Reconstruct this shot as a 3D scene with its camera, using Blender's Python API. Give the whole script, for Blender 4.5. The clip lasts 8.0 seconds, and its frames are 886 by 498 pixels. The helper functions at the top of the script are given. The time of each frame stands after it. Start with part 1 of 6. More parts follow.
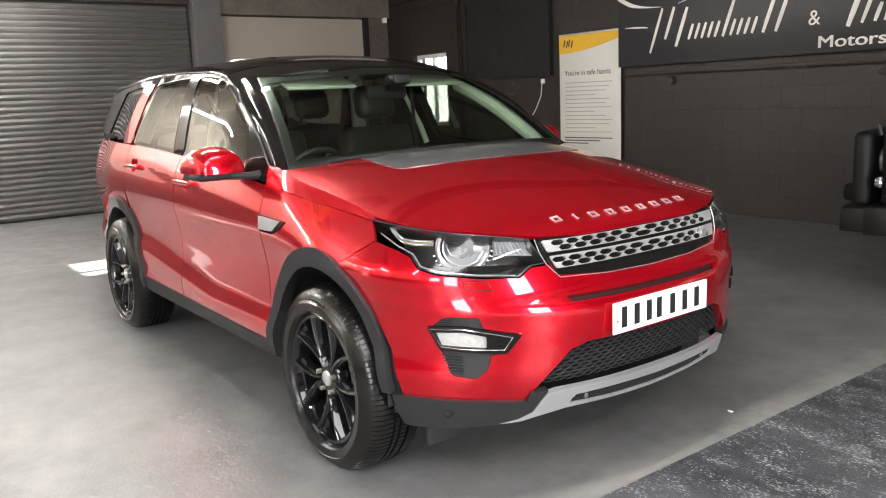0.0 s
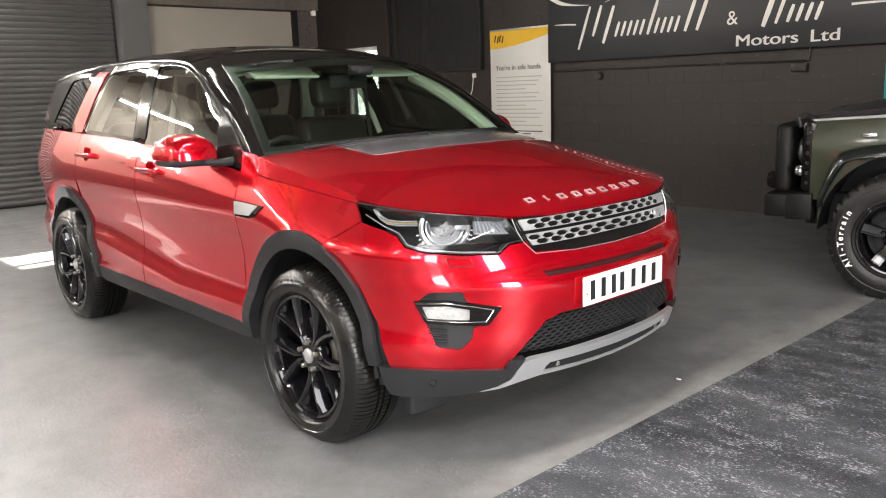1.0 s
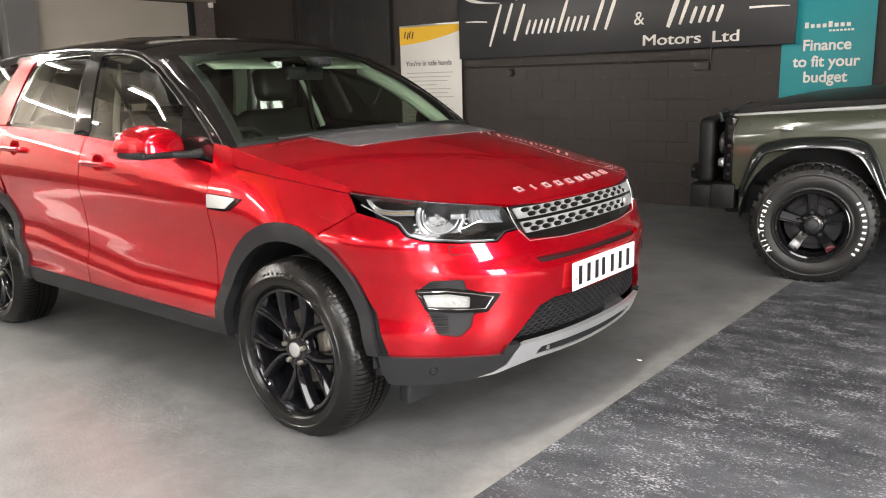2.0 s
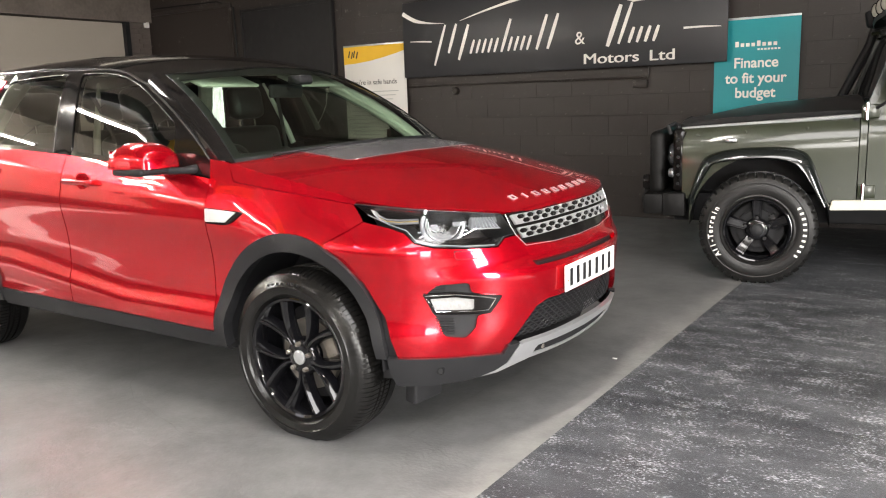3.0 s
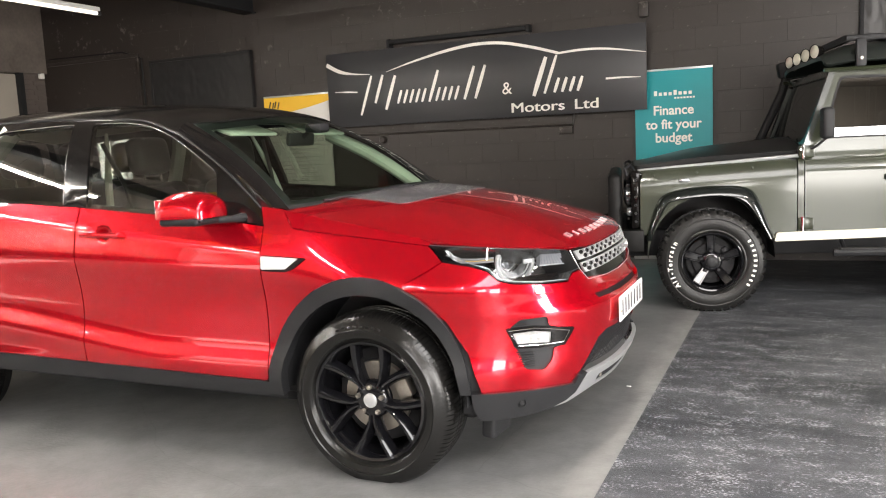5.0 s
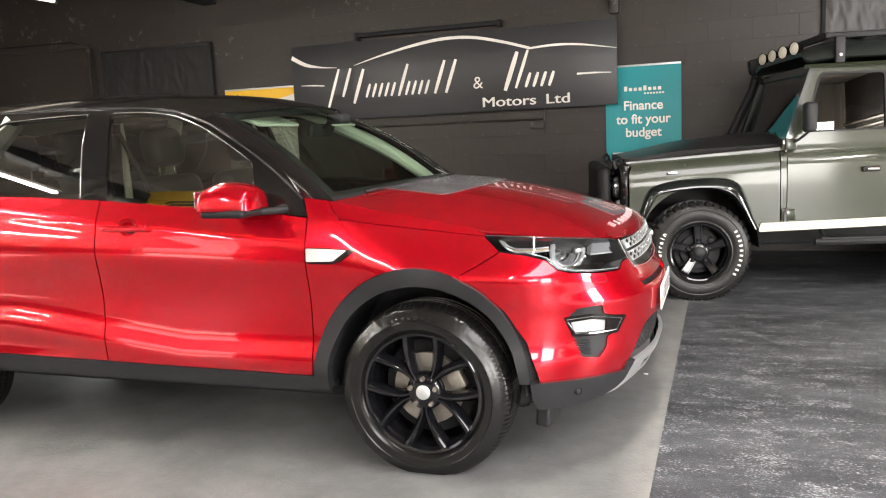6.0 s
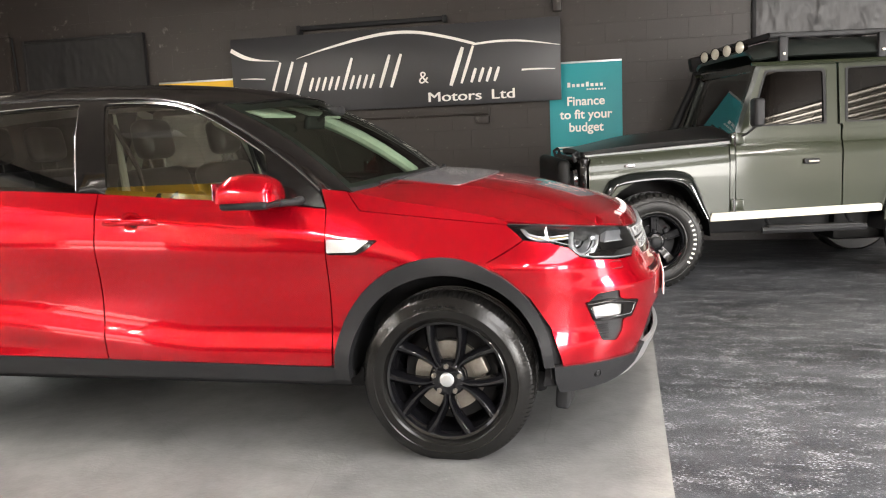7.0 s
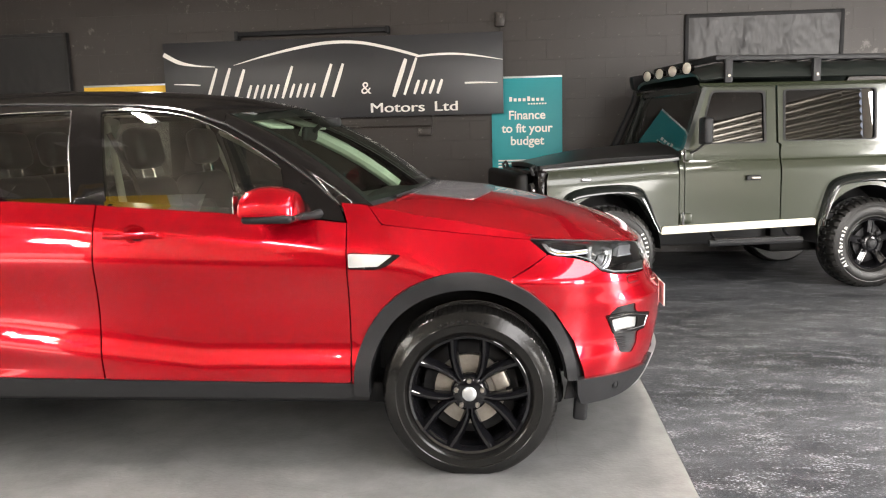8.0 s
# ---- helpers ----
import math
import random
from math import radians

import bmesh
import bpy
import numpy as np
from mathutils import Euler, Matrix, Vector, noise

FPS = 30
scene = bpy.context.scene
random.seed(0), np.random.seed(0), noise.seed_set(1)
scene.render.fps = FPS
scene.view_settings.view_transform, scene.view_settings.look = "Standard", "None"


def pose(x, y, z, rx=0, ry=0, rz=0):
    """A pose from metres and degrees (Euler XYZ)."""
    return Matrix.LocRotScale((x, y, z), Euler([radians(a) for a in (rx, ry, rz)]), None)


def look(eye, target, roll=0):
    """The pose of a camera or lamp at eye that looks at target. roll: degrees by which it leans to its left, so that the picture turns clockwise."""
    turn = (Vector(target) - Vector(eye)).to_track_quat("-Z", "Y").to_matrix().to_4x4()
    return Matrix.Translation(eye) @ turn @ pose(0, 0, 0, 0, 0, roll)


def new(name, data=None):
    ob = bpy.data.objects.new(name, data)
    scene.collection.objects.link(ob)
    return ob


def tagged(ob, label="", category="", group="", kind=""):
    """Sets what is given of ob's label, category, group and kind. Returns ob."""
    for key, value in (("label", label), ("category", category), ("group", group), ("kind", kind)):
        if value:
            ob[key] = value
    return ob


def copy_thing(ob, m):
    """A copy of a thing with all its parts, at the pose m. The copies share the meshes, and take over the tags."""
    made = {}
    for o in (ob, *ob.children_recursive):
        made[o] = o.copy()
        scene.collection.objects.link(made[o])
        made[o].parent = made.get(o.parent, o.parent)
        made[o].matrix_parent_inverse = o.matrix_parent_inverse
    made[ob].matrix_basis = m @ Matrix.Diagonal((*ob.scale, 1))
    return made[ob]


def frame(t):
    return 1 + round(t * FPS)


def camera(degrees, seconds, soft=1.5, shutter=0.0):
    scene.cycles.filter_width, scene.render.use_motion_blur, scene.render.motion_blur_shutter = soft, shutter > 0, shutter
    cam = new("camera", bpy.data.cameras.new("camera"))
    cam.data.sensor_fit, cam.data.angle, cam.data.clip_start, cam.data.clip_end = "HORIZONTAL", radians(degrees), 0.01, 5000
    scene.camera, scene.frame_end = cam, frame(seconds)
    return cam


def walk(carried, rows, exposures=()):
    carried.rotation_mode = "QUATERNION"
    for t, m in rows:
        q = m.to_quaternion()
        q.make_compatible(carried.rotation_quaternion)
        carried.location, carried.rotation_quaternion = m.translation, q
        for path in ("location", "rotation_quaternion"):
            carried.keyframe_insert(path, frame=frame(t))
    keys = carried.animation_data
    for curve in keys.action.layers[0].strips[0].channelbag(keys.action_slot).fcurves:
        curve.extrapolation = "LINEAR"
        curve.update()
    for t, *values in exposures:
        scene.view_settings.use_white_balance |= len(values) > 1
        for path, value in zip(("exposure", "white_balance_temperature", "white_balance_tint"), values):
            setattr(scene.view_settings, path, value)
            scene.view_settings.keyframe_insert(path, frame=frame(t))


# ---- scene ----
cam = camera(57.6, 8.0, soft=1.1)
PATH = [
    (0, (2.697, -2.292, 1.401), (1.112, -1.129, 1.03), -2.5),
    (0.5, (2.703, -2.442, 1.385), (1.173, -1.212, 1.002), -2.3),
    (1, (2.693, -2.585, 1.387), (1.24, -1.268, 0.997), -2.0),
    (1.2, (2.638, -2.641, 1.38), (1.231, -1.276, 0.982), -1.9),
    (2.5, (2.348, -3.065, 1.373), (1.183, -1.487, 0.983), -1.5),
    (3, (2.285, -3.203, 1.367), (1.185, -1.573, 1.003), -1.9),
    (3.5, (2.11, -3.283, 1.361), (1.084, -1.597, 1.037), -2.3),
    (4, (1.931, -3.398, 1.378), (0.959, -1.675, 1.084), -2.6),
    (4.5, (1.764, -3.604, 1.392), (0.864, -1.838, 1.125), -2.7),
    (4.7, (1.722, -3.652, 1.383), (0.855, -1.869, 1.122), -2.7),
    (6, (1.16, -3.874, 1.372), (0.503, -2.005, 1.099), -2.6),
    (6.5, (0.951, -4.023, 1.392), (0.387, -2.126, 1.099), -2.6),
    (7, (0.725, -4.06, 1.372), (0.287, -2.13, 1.08), -2.5),
    (7.5, (0.459, -4.048, 1.39), (0.153, -2.093, 1.105), -1.9),
    (8, (0.215, -4.139, 1.41), (0.026, -2.167, 1.133), -1.4),
]
walk(cam, [(t, look(eye, target, roll)) for t, eye, target, roll in PATH], exposures=((0, 3.60, 6480, 10), (2.5, 3.73, 6640, 10), (8, 3.93, 6680, 10)))

# ---- light ----
world = bpy.data.worlds.new("sky")
scene.world = world
world.use_nodes = True
sky = world.node_tree.nodes.new("ShaderNodeTexSky")
sky.sky_type, sky.sun_disc = "NISHITA", False
sky.sun_elevation, sky.sun_rotation = radians(52), radians(195)
sky.air_density, sky.dust_density, sky.ozone_density = .5, 5.0, .3
world.node_tree.links.new(sky.outputs[0], world.node_tree.nodes["Background"].inputs[0])
world.node_tree.nodes["Background"].inputs[1].default_value = 0.05
sun = new("sun", bpy.data.lights.new("sun", "SUN"))
sun.data.energy, sun.data.angle, sun.data.color = 5.0, radians(0.6), (1, .95, .88)
sun.matrix_world = look((-5.93, -3.1, 3.9), (-5.15, -.2, 0))
# added area lamps for daylight in unseen doorways, the south window and wide rooflight
for eye, aim, wide, tall, power in (((7.1, -8.05, 1.55), (5.5, 0, .7), 2.2, 2.9, 40), ((8.5, -.9, 1.45), (1.0, -1.2, .7), 1.5, 2.7, 52), ((3.7, -4.25, 3.92), (3.7, -4.2, 0), 3.0, 4.5, 36), ((4.4, -8.05, 1.85), (3.4, 0, .9), 1.5, 1.2, 10)):
    bay = new("daylight", bpy.data.lights.new("daylight", "AREA"))
    bay.data.shape, bay.data.size, bay.data.size_y, bay.data.energy, bay.data.color = "RECTANGLE", wide, tall, power, (1, .975, .95)
    bay.matrix_world = look(eye, aim)

# ---- materials ----
def mat(name, base, rough=.5, metal=0.0, vary=.15, scale=6.0, fine=0.0, bump=0.0, bump_scale=80.0, coat=0.0, spec=.5):
    """A surface with stains at one scale, grain at another and fine relief."""
    m = bpy.data.materials.new(name)
    m.use_nodes = True
    nt = m.node_tree
    b = nt.nodes["Principled BSDF"]
    b.inputs["Roughness"].default_value, b.inputs["Metallic"].default_value = rough, metal
    b.inputs["Specular IOR Level"].default_value = spec
    if coat:
        b.inputs["Coat Weight"].default_value, b.inputs["Coat Roughness"].default_value = coat, .03
    co = nt.nodes.new("ShaderNodeTexCoord")
    big, small, mix, tint = (nt.nodes.new(k) for k in ("ShaderNodeTexNoise", "ShaderNodeTexNoise", "ShaderNodeMath", "ShaderNodeMix"))
    big.inputs["Scale"].default_value, big.inputs["Detail"].default_value = scale, 6
    small.inputs["Scale"].default_value, small.inputs["Detail"].default_value = bump_scale, 3
    for n in (big, small):
        nt.links.new(co.outputs["Object"], n.inputs["Vector"])
    mix.operation = "MULTIPLY_ADD"
    nt.links.new(small.outputs["Fac"], mix.inputs[0])
    mix.inputs[1].default_value = fine
    nt.links.new(big.outputs["Fac"], mix.inputs[2])
    tint.data_type = "RGBA"
    nt.links.new(mix.outputs[0], tint.inputs["Factor"])
    tint.inputs[6].default_value = (*[c * (1 - vary) for c in base], 1)
    tint.inputs[7].default_value = (*[min(1, c * (1 + vary)) for c in base], 1)
    nt.links.new(tint.outputs[2], b.inputs["Base Color"])
    if bump:
        bp = nt.nodes.new("ShaderNodeBump")
        bp.inputs["Strength"].default_value, bp.inputs["Distance"].default_value = bump, .004
        nt.links.new(small.outputs["Fac"], bp.inputs["Height"])
        nt.links.new(bp.outputs[0], b.inputs["Normal"])
    return m


def glass(name, tint, rough=0.0, gloss=.125):
    """A thin tinted pane: mirror gloss over a see-through sheet."""
    m = bpy.data.materials.new(name)
    m.use_nodes = True
    nt = m.node_tree
    nt.nodes.remove(nt.nodes["Principled BSDF"])
    t, g, f, x, p, a = (nt.nodes.new(k) for k in ("ShaderNodeBsdfTransparent", "ShaderNodeBsdfGlossy", "ShaderNodeLayerWeight", "ShaderNodeMixShader", "ShaderNodeMath", "ShaderNodeMath"))
    t.inputs[0].default_value = (*tint, 1)
    g.inputs["Roughness"].default_value = rough
    f.inputs["Blend"].default_value = .5
    p.operation, a.operation = "POWER", "MULTIPLY_ADD"
    nt.links.new(f.outputs["Facing"], p.inputs[0])
    p.inputs[1].default_value = 5
    nt.links.new(p.outputs[0], a.inputs[0])
    a.inputs[1].default_value, a.inputs[2].default_value = .84, gloss
    nt.links.new(a.outputs[0], x.inputs[0])
    nt.links.new(t.outputs[0], x.inputs[1])
    nt.links.new(g.outputs[0], x.inputs[2])
    nt.links.new(x.outputs[0], nt.nodes["Material Output"].inputs[0])
    return m


def lamp(name, colour, power):
    m = bpy.data.materials.new(name)
    m.use_nodes = True
    b = m.node_tree.nodes["Principled BSDF"]
    b.inputs["Base Color"].default_value = (*colour, 1)
    b.inputs["Emission Color"].default_value, b.inputs["Emission Strength"].default_value = (*colour, 1), power
    return m


RED = mat("red_metallic_paint", (.50, .0022, .0120), .24, .74, .05, 2, .1, coat=1, spec=.1)
RED.node_tree.nodes["Principled BSDF"].inputs["Coat IOR"].default_value = 1.46
BLACK_GLOSS = mat("gloss_black_paint", (.007, .0062, .006), .10, 0, .2, 3, spec=.24)
TRIM = mat("grained_black_plastic", (.0155, .0157, .0170), .50, 0, .2, 12, .3, .25, 700, spec=.28)
TRIM_DARK = mat("dark_plastic", (.012, .012, .013), .6, 0, .2, 12, .2, spec=.22)
RUBBER = mat("tyre_rubber", (.0055, .0053, .005), .22, 0, .35, 9, .5, .07, 300, spec=.36)
DULL_RUBBER = mat("dull_tyre_rubber", (.0085, .0083, .0080), .36, 0, .35, 9, .5, .2, 300, spec=.30)
ALLOY = mat("satin_black_alloy", (.005, .005, .006), .07, 0, .2, 8)
SILVER = mat("satin_silver", (.62, .63, .64), .28, .75, .08, 10)
CHROME = mat("bright_chrome", (.8, .8, .82), .08, 1, .04, 10)
STEEL = mat("worn_brake_steel", (.35, .32, .28), .38, .9, .3, 20, .3)
CLEAR = glass("clear_car_glass", (.61, .72, .63), gloss=.10)
SIDE_GLASS = glass("side_car_glass", (.40, .41, .36), gloss=.20)
TINTED = glass("tinted_car_glass", (.30, .31, .29), gloss=.17)
LENS = glass("clear_lens", (.96, .97, .98), gloss=.045)
LAMP_INNER = mat("lamp_reflector", (.62, .63, .65), .16, .9, .2, 30)
LAMP_DARK = mat("lamp_housing", (.045, .044, .044), .22, .3, .2, 20)
PLATE = mat("plate_white", (.82, .82, .80), .3, 0, .03, 10)
INK = mat("black_ink", (.012, .012, .013), .4, 0, .1, 10)
LEATHER = mat("black_leather", (.0105, .0095, .009), .45, 0, .25, 14, .3, .3, 220)
BEIGE = mat("pale_cabin_trim", (.50, .505, .44), .6, 0, .1, 6, .2, .2, 300)
OLIVE = mat("olive_green_paint", (.0205, .0250, .0135), .32, .10, .14, 3, .15, coat=.55, spec=.25)
OLIVE.node_tree.nodes["Principled BSDF"].inputs["Coat Roughness"].default_value = .09
DARK_OLIVE = mat("dark_olive_gloss_plastic", (.026, .030, .027), .22, .2, .2, 6, .2, coat=.5)
CREAM = mat("cream_chequer_paint", (.55, .52, .42), .45, 0, .15, 8, .2, .4, 90)
WHITE = mat("white_lettering", (.88, .85, .79), .5, 0, .08, 30)

# ---- tools for shapes ----
def link(name, bm, material, parent=None, label="", sharp=35, smooth=True):
    me = bpy.data.meshes.new(name)
    bm.to_mesh(me)
    bm.free()
    if smooth:
        me.polygons.foreach_set("use_smooth", [True] * len(me.polygons))
        me.set_sharp_from_angle(angle=radians(sharp))
    me.materials.append(material)
    ob = new(name, me)
    ob.parent = parent
    return tagged(ob, label)


def part(name, bm, material, parent, label="", sharp=35, smooth=True):
    return link(name, bm, material, parent, label, sharp, smooth)


def thing(name, label, category, group="", kind="", at=None):
    ob = new(name)
    ob.empty_display_size = .1
    if at is not None:
        ob.matrix_world = at
    return tagged(ob, label, category, group, kind)


def box(lo, hi, bevel=0.0, bm=None, m=None, segments=2):
    """A box between two corners, with worn edges."""
    bm = bm or bmesh.new()
    got = bmesh.ops.create_cube(bm, size=1)["verts"]
    lo, hi = Vector(lo), Vector(hi)
    for v in got:
        v.co = Vector([lo[i] + (v.co[i] + .5) * (hi[i] - lo[i]) for i in range(3)])
    if bevel:
        es = list({e for v in got for e in v.link_edges})
        fresh = bmesh.ops.bevel(bm, geom=es, offset=bevel, segments=segments, affect="EDGES", profile=.5)
        got = list({v for f in fresh["faces"] for v in f.verts} | {v for v in got if v.is_valid})
    if m is not None:
        bmesh.ops.transform(bm, matrix=m, verts=got)
    return bm


def lathe(rings, n=48, bm=None, m=None, close=False):
    """Turns (radius, height) pairs round the z axis."""
    bm = bm or bmesh.new()
    m = m or Matrix.Identity(4)
    loops = []
    for r, h in rings:
        if r < 1e-6:
            loops.append([bm.verts.new(m @ Vector((0, 0, h)))] * n)
        else:
            loops.append([bm.verts.new(m @ Vector((r * math.cos(2 * math.pi * i / n), r * math.sin(2 * math.pi * i / n), h))) for i in range(n)])
    for a, b in zip(loops, loops[1:] + (loops[:1] if close else [])):
        for i in range(n):
            j = (i + 1) % n
            vs = []
            for v in (a[i], a[j], b[j], b[i]):
                if v not in vs:
                    vs.append(v)
            if len(vs) > 2:
                try:
                    bm.faces.new(vs)
                except ValueError:
                    pass
    bmesh.ops.recalc_face_normals(bm, faces=bm.faces)
    return bm


def tube(path, r, n=8, bm=None, closed=False):
    """A round bar along points; r is one radius or one a point."""
    bm = bm or bmesh.new()
    pts = [Vector(p) for p in path]
    rs = r if isinstance(r, (list, tuple)) else [r] * len(pts)
    loops, up = [], None
    for i, p in enumerate(pts):
        d = (pts[(i + 1) % len(pts)] - pts[i - 1]) if closed else (pts[min(i + 1, len(pts) - 1)] - pts[max(i - 1, 0)])
        d.normalize()
        if up is None:
            up = Vector((0, 0, 1)) if abs(d.z) < .9 else Vector((1, 0, 0))
        a = d.cross(up).normalized()
        b = a.cross(d).normalized()
        up = b
        loops.append([bm.verts.new(p + rs[i] * (a * math.cos(2 * math.pi * k / n) + b * math.sin(2 * math.pi * k / n))) for k in range(n)])
    for a, b in zip(loops, loops[1:] + (loops[:1] if closed else [])):
        for k in range(n):
            bm.faces.new((a[k], a[(k + 1) % n], b[(k + 1) % n], b[k]))
    if not closed:
        bm.faces.new(loops[0])
        bm.faces.new(loops[-1])
    bmesh.ops.recalc_face_normals(bm, faces=bm.faces)
    return bm


def fillet(pts, r, n=4):
    """A polygon with rounded corners; r is one radius or one a corner."""
    out, k = [], len(pts)
    for i, p in enumerate(pts):
        p, a, b = Vector(p), Vector(pts[i - 1]), Vector(pts[(i + 1) % k])
        rr = r[i] if isinstance(r, (list, tuple)) else r
        da, db = a - p, b - p
        ca, cb = min(rr, da.length * .45), min(rr, db.length * .45)
        if rr <= 0:
            out.append((p.x, p.y))
            continue
        s, e = p + da.normalized() * ca, p + db.normalized() * cb
        for j in range(n + 1):
            t = j / n
            q = s * (1 - t) ** 2 + p * 2 * t * (1 - t) + e * t * t
            out.append((q.x, q.y))
    return out


def arc(cx, cy, rx, ry, a0, a1, n=16):
    return [(cx + rx * math.cos(radians(a0 + (a1 - a0) * i / n)), cy + ry * math.sin(radians(a0 + (a1 - a0) * i / n))) for i in range(n + 1)]


def inside(p, poly):
    x, y, got = p[0], p[1], False
    for i in range(len(poly)):
        (x0, y0), (x1, y1) = poly[i - 1], poly[i]
        if (y0 > y) != (y1 > y) and x < (x1 - x0) * (y - y0) / (y1 - y0) + x0:
            got = not got
    return got


def patch(poly, fn, core, off=0.0, depth=.012, step=.05, holes=(), bm=None, mirror=False):
    """A panel cut by the outline poly, laid on the surface fn(u, v), off metres proud of it and depth metres thick."""
    flat = bmesh.new()
    flat.faces.new([flat.verts.new((u, v, 0)) for u, v in poly])
    us, vs = [p[0] for p in poly], [p[1] for p in poly]

    def cut(co, no):
        bmesh.ops.bisect_plane(flat, geom=flat.verts[:] + flat.edges[:] + flat.faces[:], dist=1e-5, plane_co=co, plane_no=no)
    steps = step if isinstance(step, tuple) else (step, step)
    k = math.floor(min(us) / steps[0]) + 1
    while k * steps[0] < max(us):
        cut((k * steps[0], 0, 0), (1, 0, 0))
        k += 1
    k = math.floor(min(vs) / steps[1]) + 1
    while k * steps[1] < max(vs):
        cut((0, k * steps[1], 0), (0, 1, 0))
        k += 1
    for hole in holes:
        for i in range(len(hole)):
            (x0, y0), (x1, y1) = hole[i - 1], hole[i]
            near = [f for f in flat.faces if min(v.co.x for v in f.verts) < max(p[0] for p in hole) + 1e-4 and max(v.co.x for v in f.verts) > min(p[0] for p in hole) - 1e-4
                    and min(v.co.y for v in f.verts) < max(p[1] for p in hole) + 1e-4 and max(v.co.y for v in f.verts) > min(p[1] for p in hole) - 1e-4]
            geom = list({e for f in near for e in f.edges} | {v for f in near for v in f.verts}) + near
            bmesh.ops.bisect_plane(flat, geom=geom, dist=1e-5, plane_co=(x0, y0, 0), plane_no=(y1 - y0, x0 - x1, 0))
        gone = [f for f in flat.faces if inside(f.calc_center_median(), hole)]
        bmesh.ops.delete(flat, geom=gone, context="FACES")
    bmesh.ops.triangulate(flat, faces=[f for f in flat.faces if len(f.verts) > 4])
    bm = bm or bmesh.new()
    core, e = Vector(core), 1e-3
    ways = (1, -1) if mirror else (1,)
    for way in ways:
        top, low = {}, {}
        for v in flat.verts:
            u, w = v.co.x, v.co.y
            p = Vector(fn(u, w))
            n = (Vector(fn(u + e, w)) - Vector(fn(u - e, w))).cross(Vector(fn(u, w + e)) - Vector(fn(u, w - e)))
            n = n.normalized() if n.length > 1e-12 else Vector((0, 0, 1))
            if n.dot(p - core) < 0:
                n = -n
            q, r = p + n * off, p + n * (off - depth)
            if way < 0:
                q.y, r.y, n.y = -q.y, -r.y, -n.y
            top[v], low[v] = (bm.verts.new(q), n), r
        turn = None
        for f in flat.faces:
            vsx = [top[v][0] for v in f.verts]
            face = bm.faces.new(vsx)
            face.normal_update()
            if face.normal.dot(top[f.verts[0]][1]) < 0:
                face.normal_flip()
        for ed in flat.edges:
            if len(ed.link_faces) == 1 and depth:
                a, b = ed.verts
                c = ed.link_faces[0].calc_center_median()
                q = [bm.verts.new(top[a][0].co), bm.verts.new(top[b][0].co), bm.verts.new(low[b]), bm.verts.new(low[a])]
                face = bm.faces.new(q)
                face.normal_update()
                mid = (top[a][0].co + top[b][0].co) / 2
                inward = Vector(fn(c.x, c.y))
                if way < 0:
                    inward.y = -inward.y
                if face.normal.dot(mid - inward) < 0:
                    face.normal_flip()
    flat.free()
    return bm


def pair(name, poly, fn, material, parent, core, label="", **kw):
    """The same panel on the right and on the left of a car."""
    made = []
    for way in (1, -1):
        bm = patch(poly, fn, core, **kw)
        if way < 0:
            for v in bm.verts:
                v.co.y = -v.co.y
            bmesh.ops.reverse_faces(bm, faces=bm.faces)
        made.append(part(name, bm, material, parent[0 if way > 0 else 1] if isinstance(parent, (list, tuple)) else parent, label))
    return made


def flipped(bm):
    """The left-hand twin of a shape."""
    twin = bm.copy()
    for v in twin.verts:
        v.co.y = -v.co.y
    bmesh.ops.reverse_faces(twin, faces=twin.faces)
    return twin


def words(name, text, material, parent, m, size, thick=.002, align="LEFT", label="", bold=0.0):
    cu = bpy.data.curves.new(name, "FONT")
    cu.body, cu.size, cu.extrude, cu.align_x, cu.offset = text, size, thick / 2, align, bold
    tmp = new(name, cu)
    bpy.context.view_layer.update()
    me = bpy.data.meshes.new_from_object(tmp.evaluated_get(bpy.context.evaluated_depsgraph_get()))
    bpy.data.objects.remove(tmp)
    bpy.data.curves.remove(cu)
    me.materials.clear()
    me.materials.append(material)
    me.name = name
    ob = new(name, me)
    ob.parent = parent
    ob.matrix_local = m
    return tagged(ob, label)

# ---- the hall ----
WEST, EAST, SOUTH, NORTH, TOP = -9.2, 8.6, -8.2, 5.45, 3.9
CEIL = mat("dark_ceiling", (.14, .12, .10), .8, 0, .3, 2, .3)
GREYWALL = mat("pale_wall_paint", (.36, .325, .275), .75, 0, .1, 1.2, .2, .3, 40)
SHUTTER = mat("grey_shutter_steel", (.112, .108, .106), .40, .3, .2, 2, .2)
PALE_SHUTTER = mat("pale_shutter_steel", (.20, .185, .16), .24, .65, .15, 2, .2)
TUBE = lamp("lit_tube", (1, .96, .90), 20.5)


def wall(name, lo, hi, material, bevel=0):
    return tagged(link(name, box(lo, hi, bevel), material, smooth=False), kind="structure")


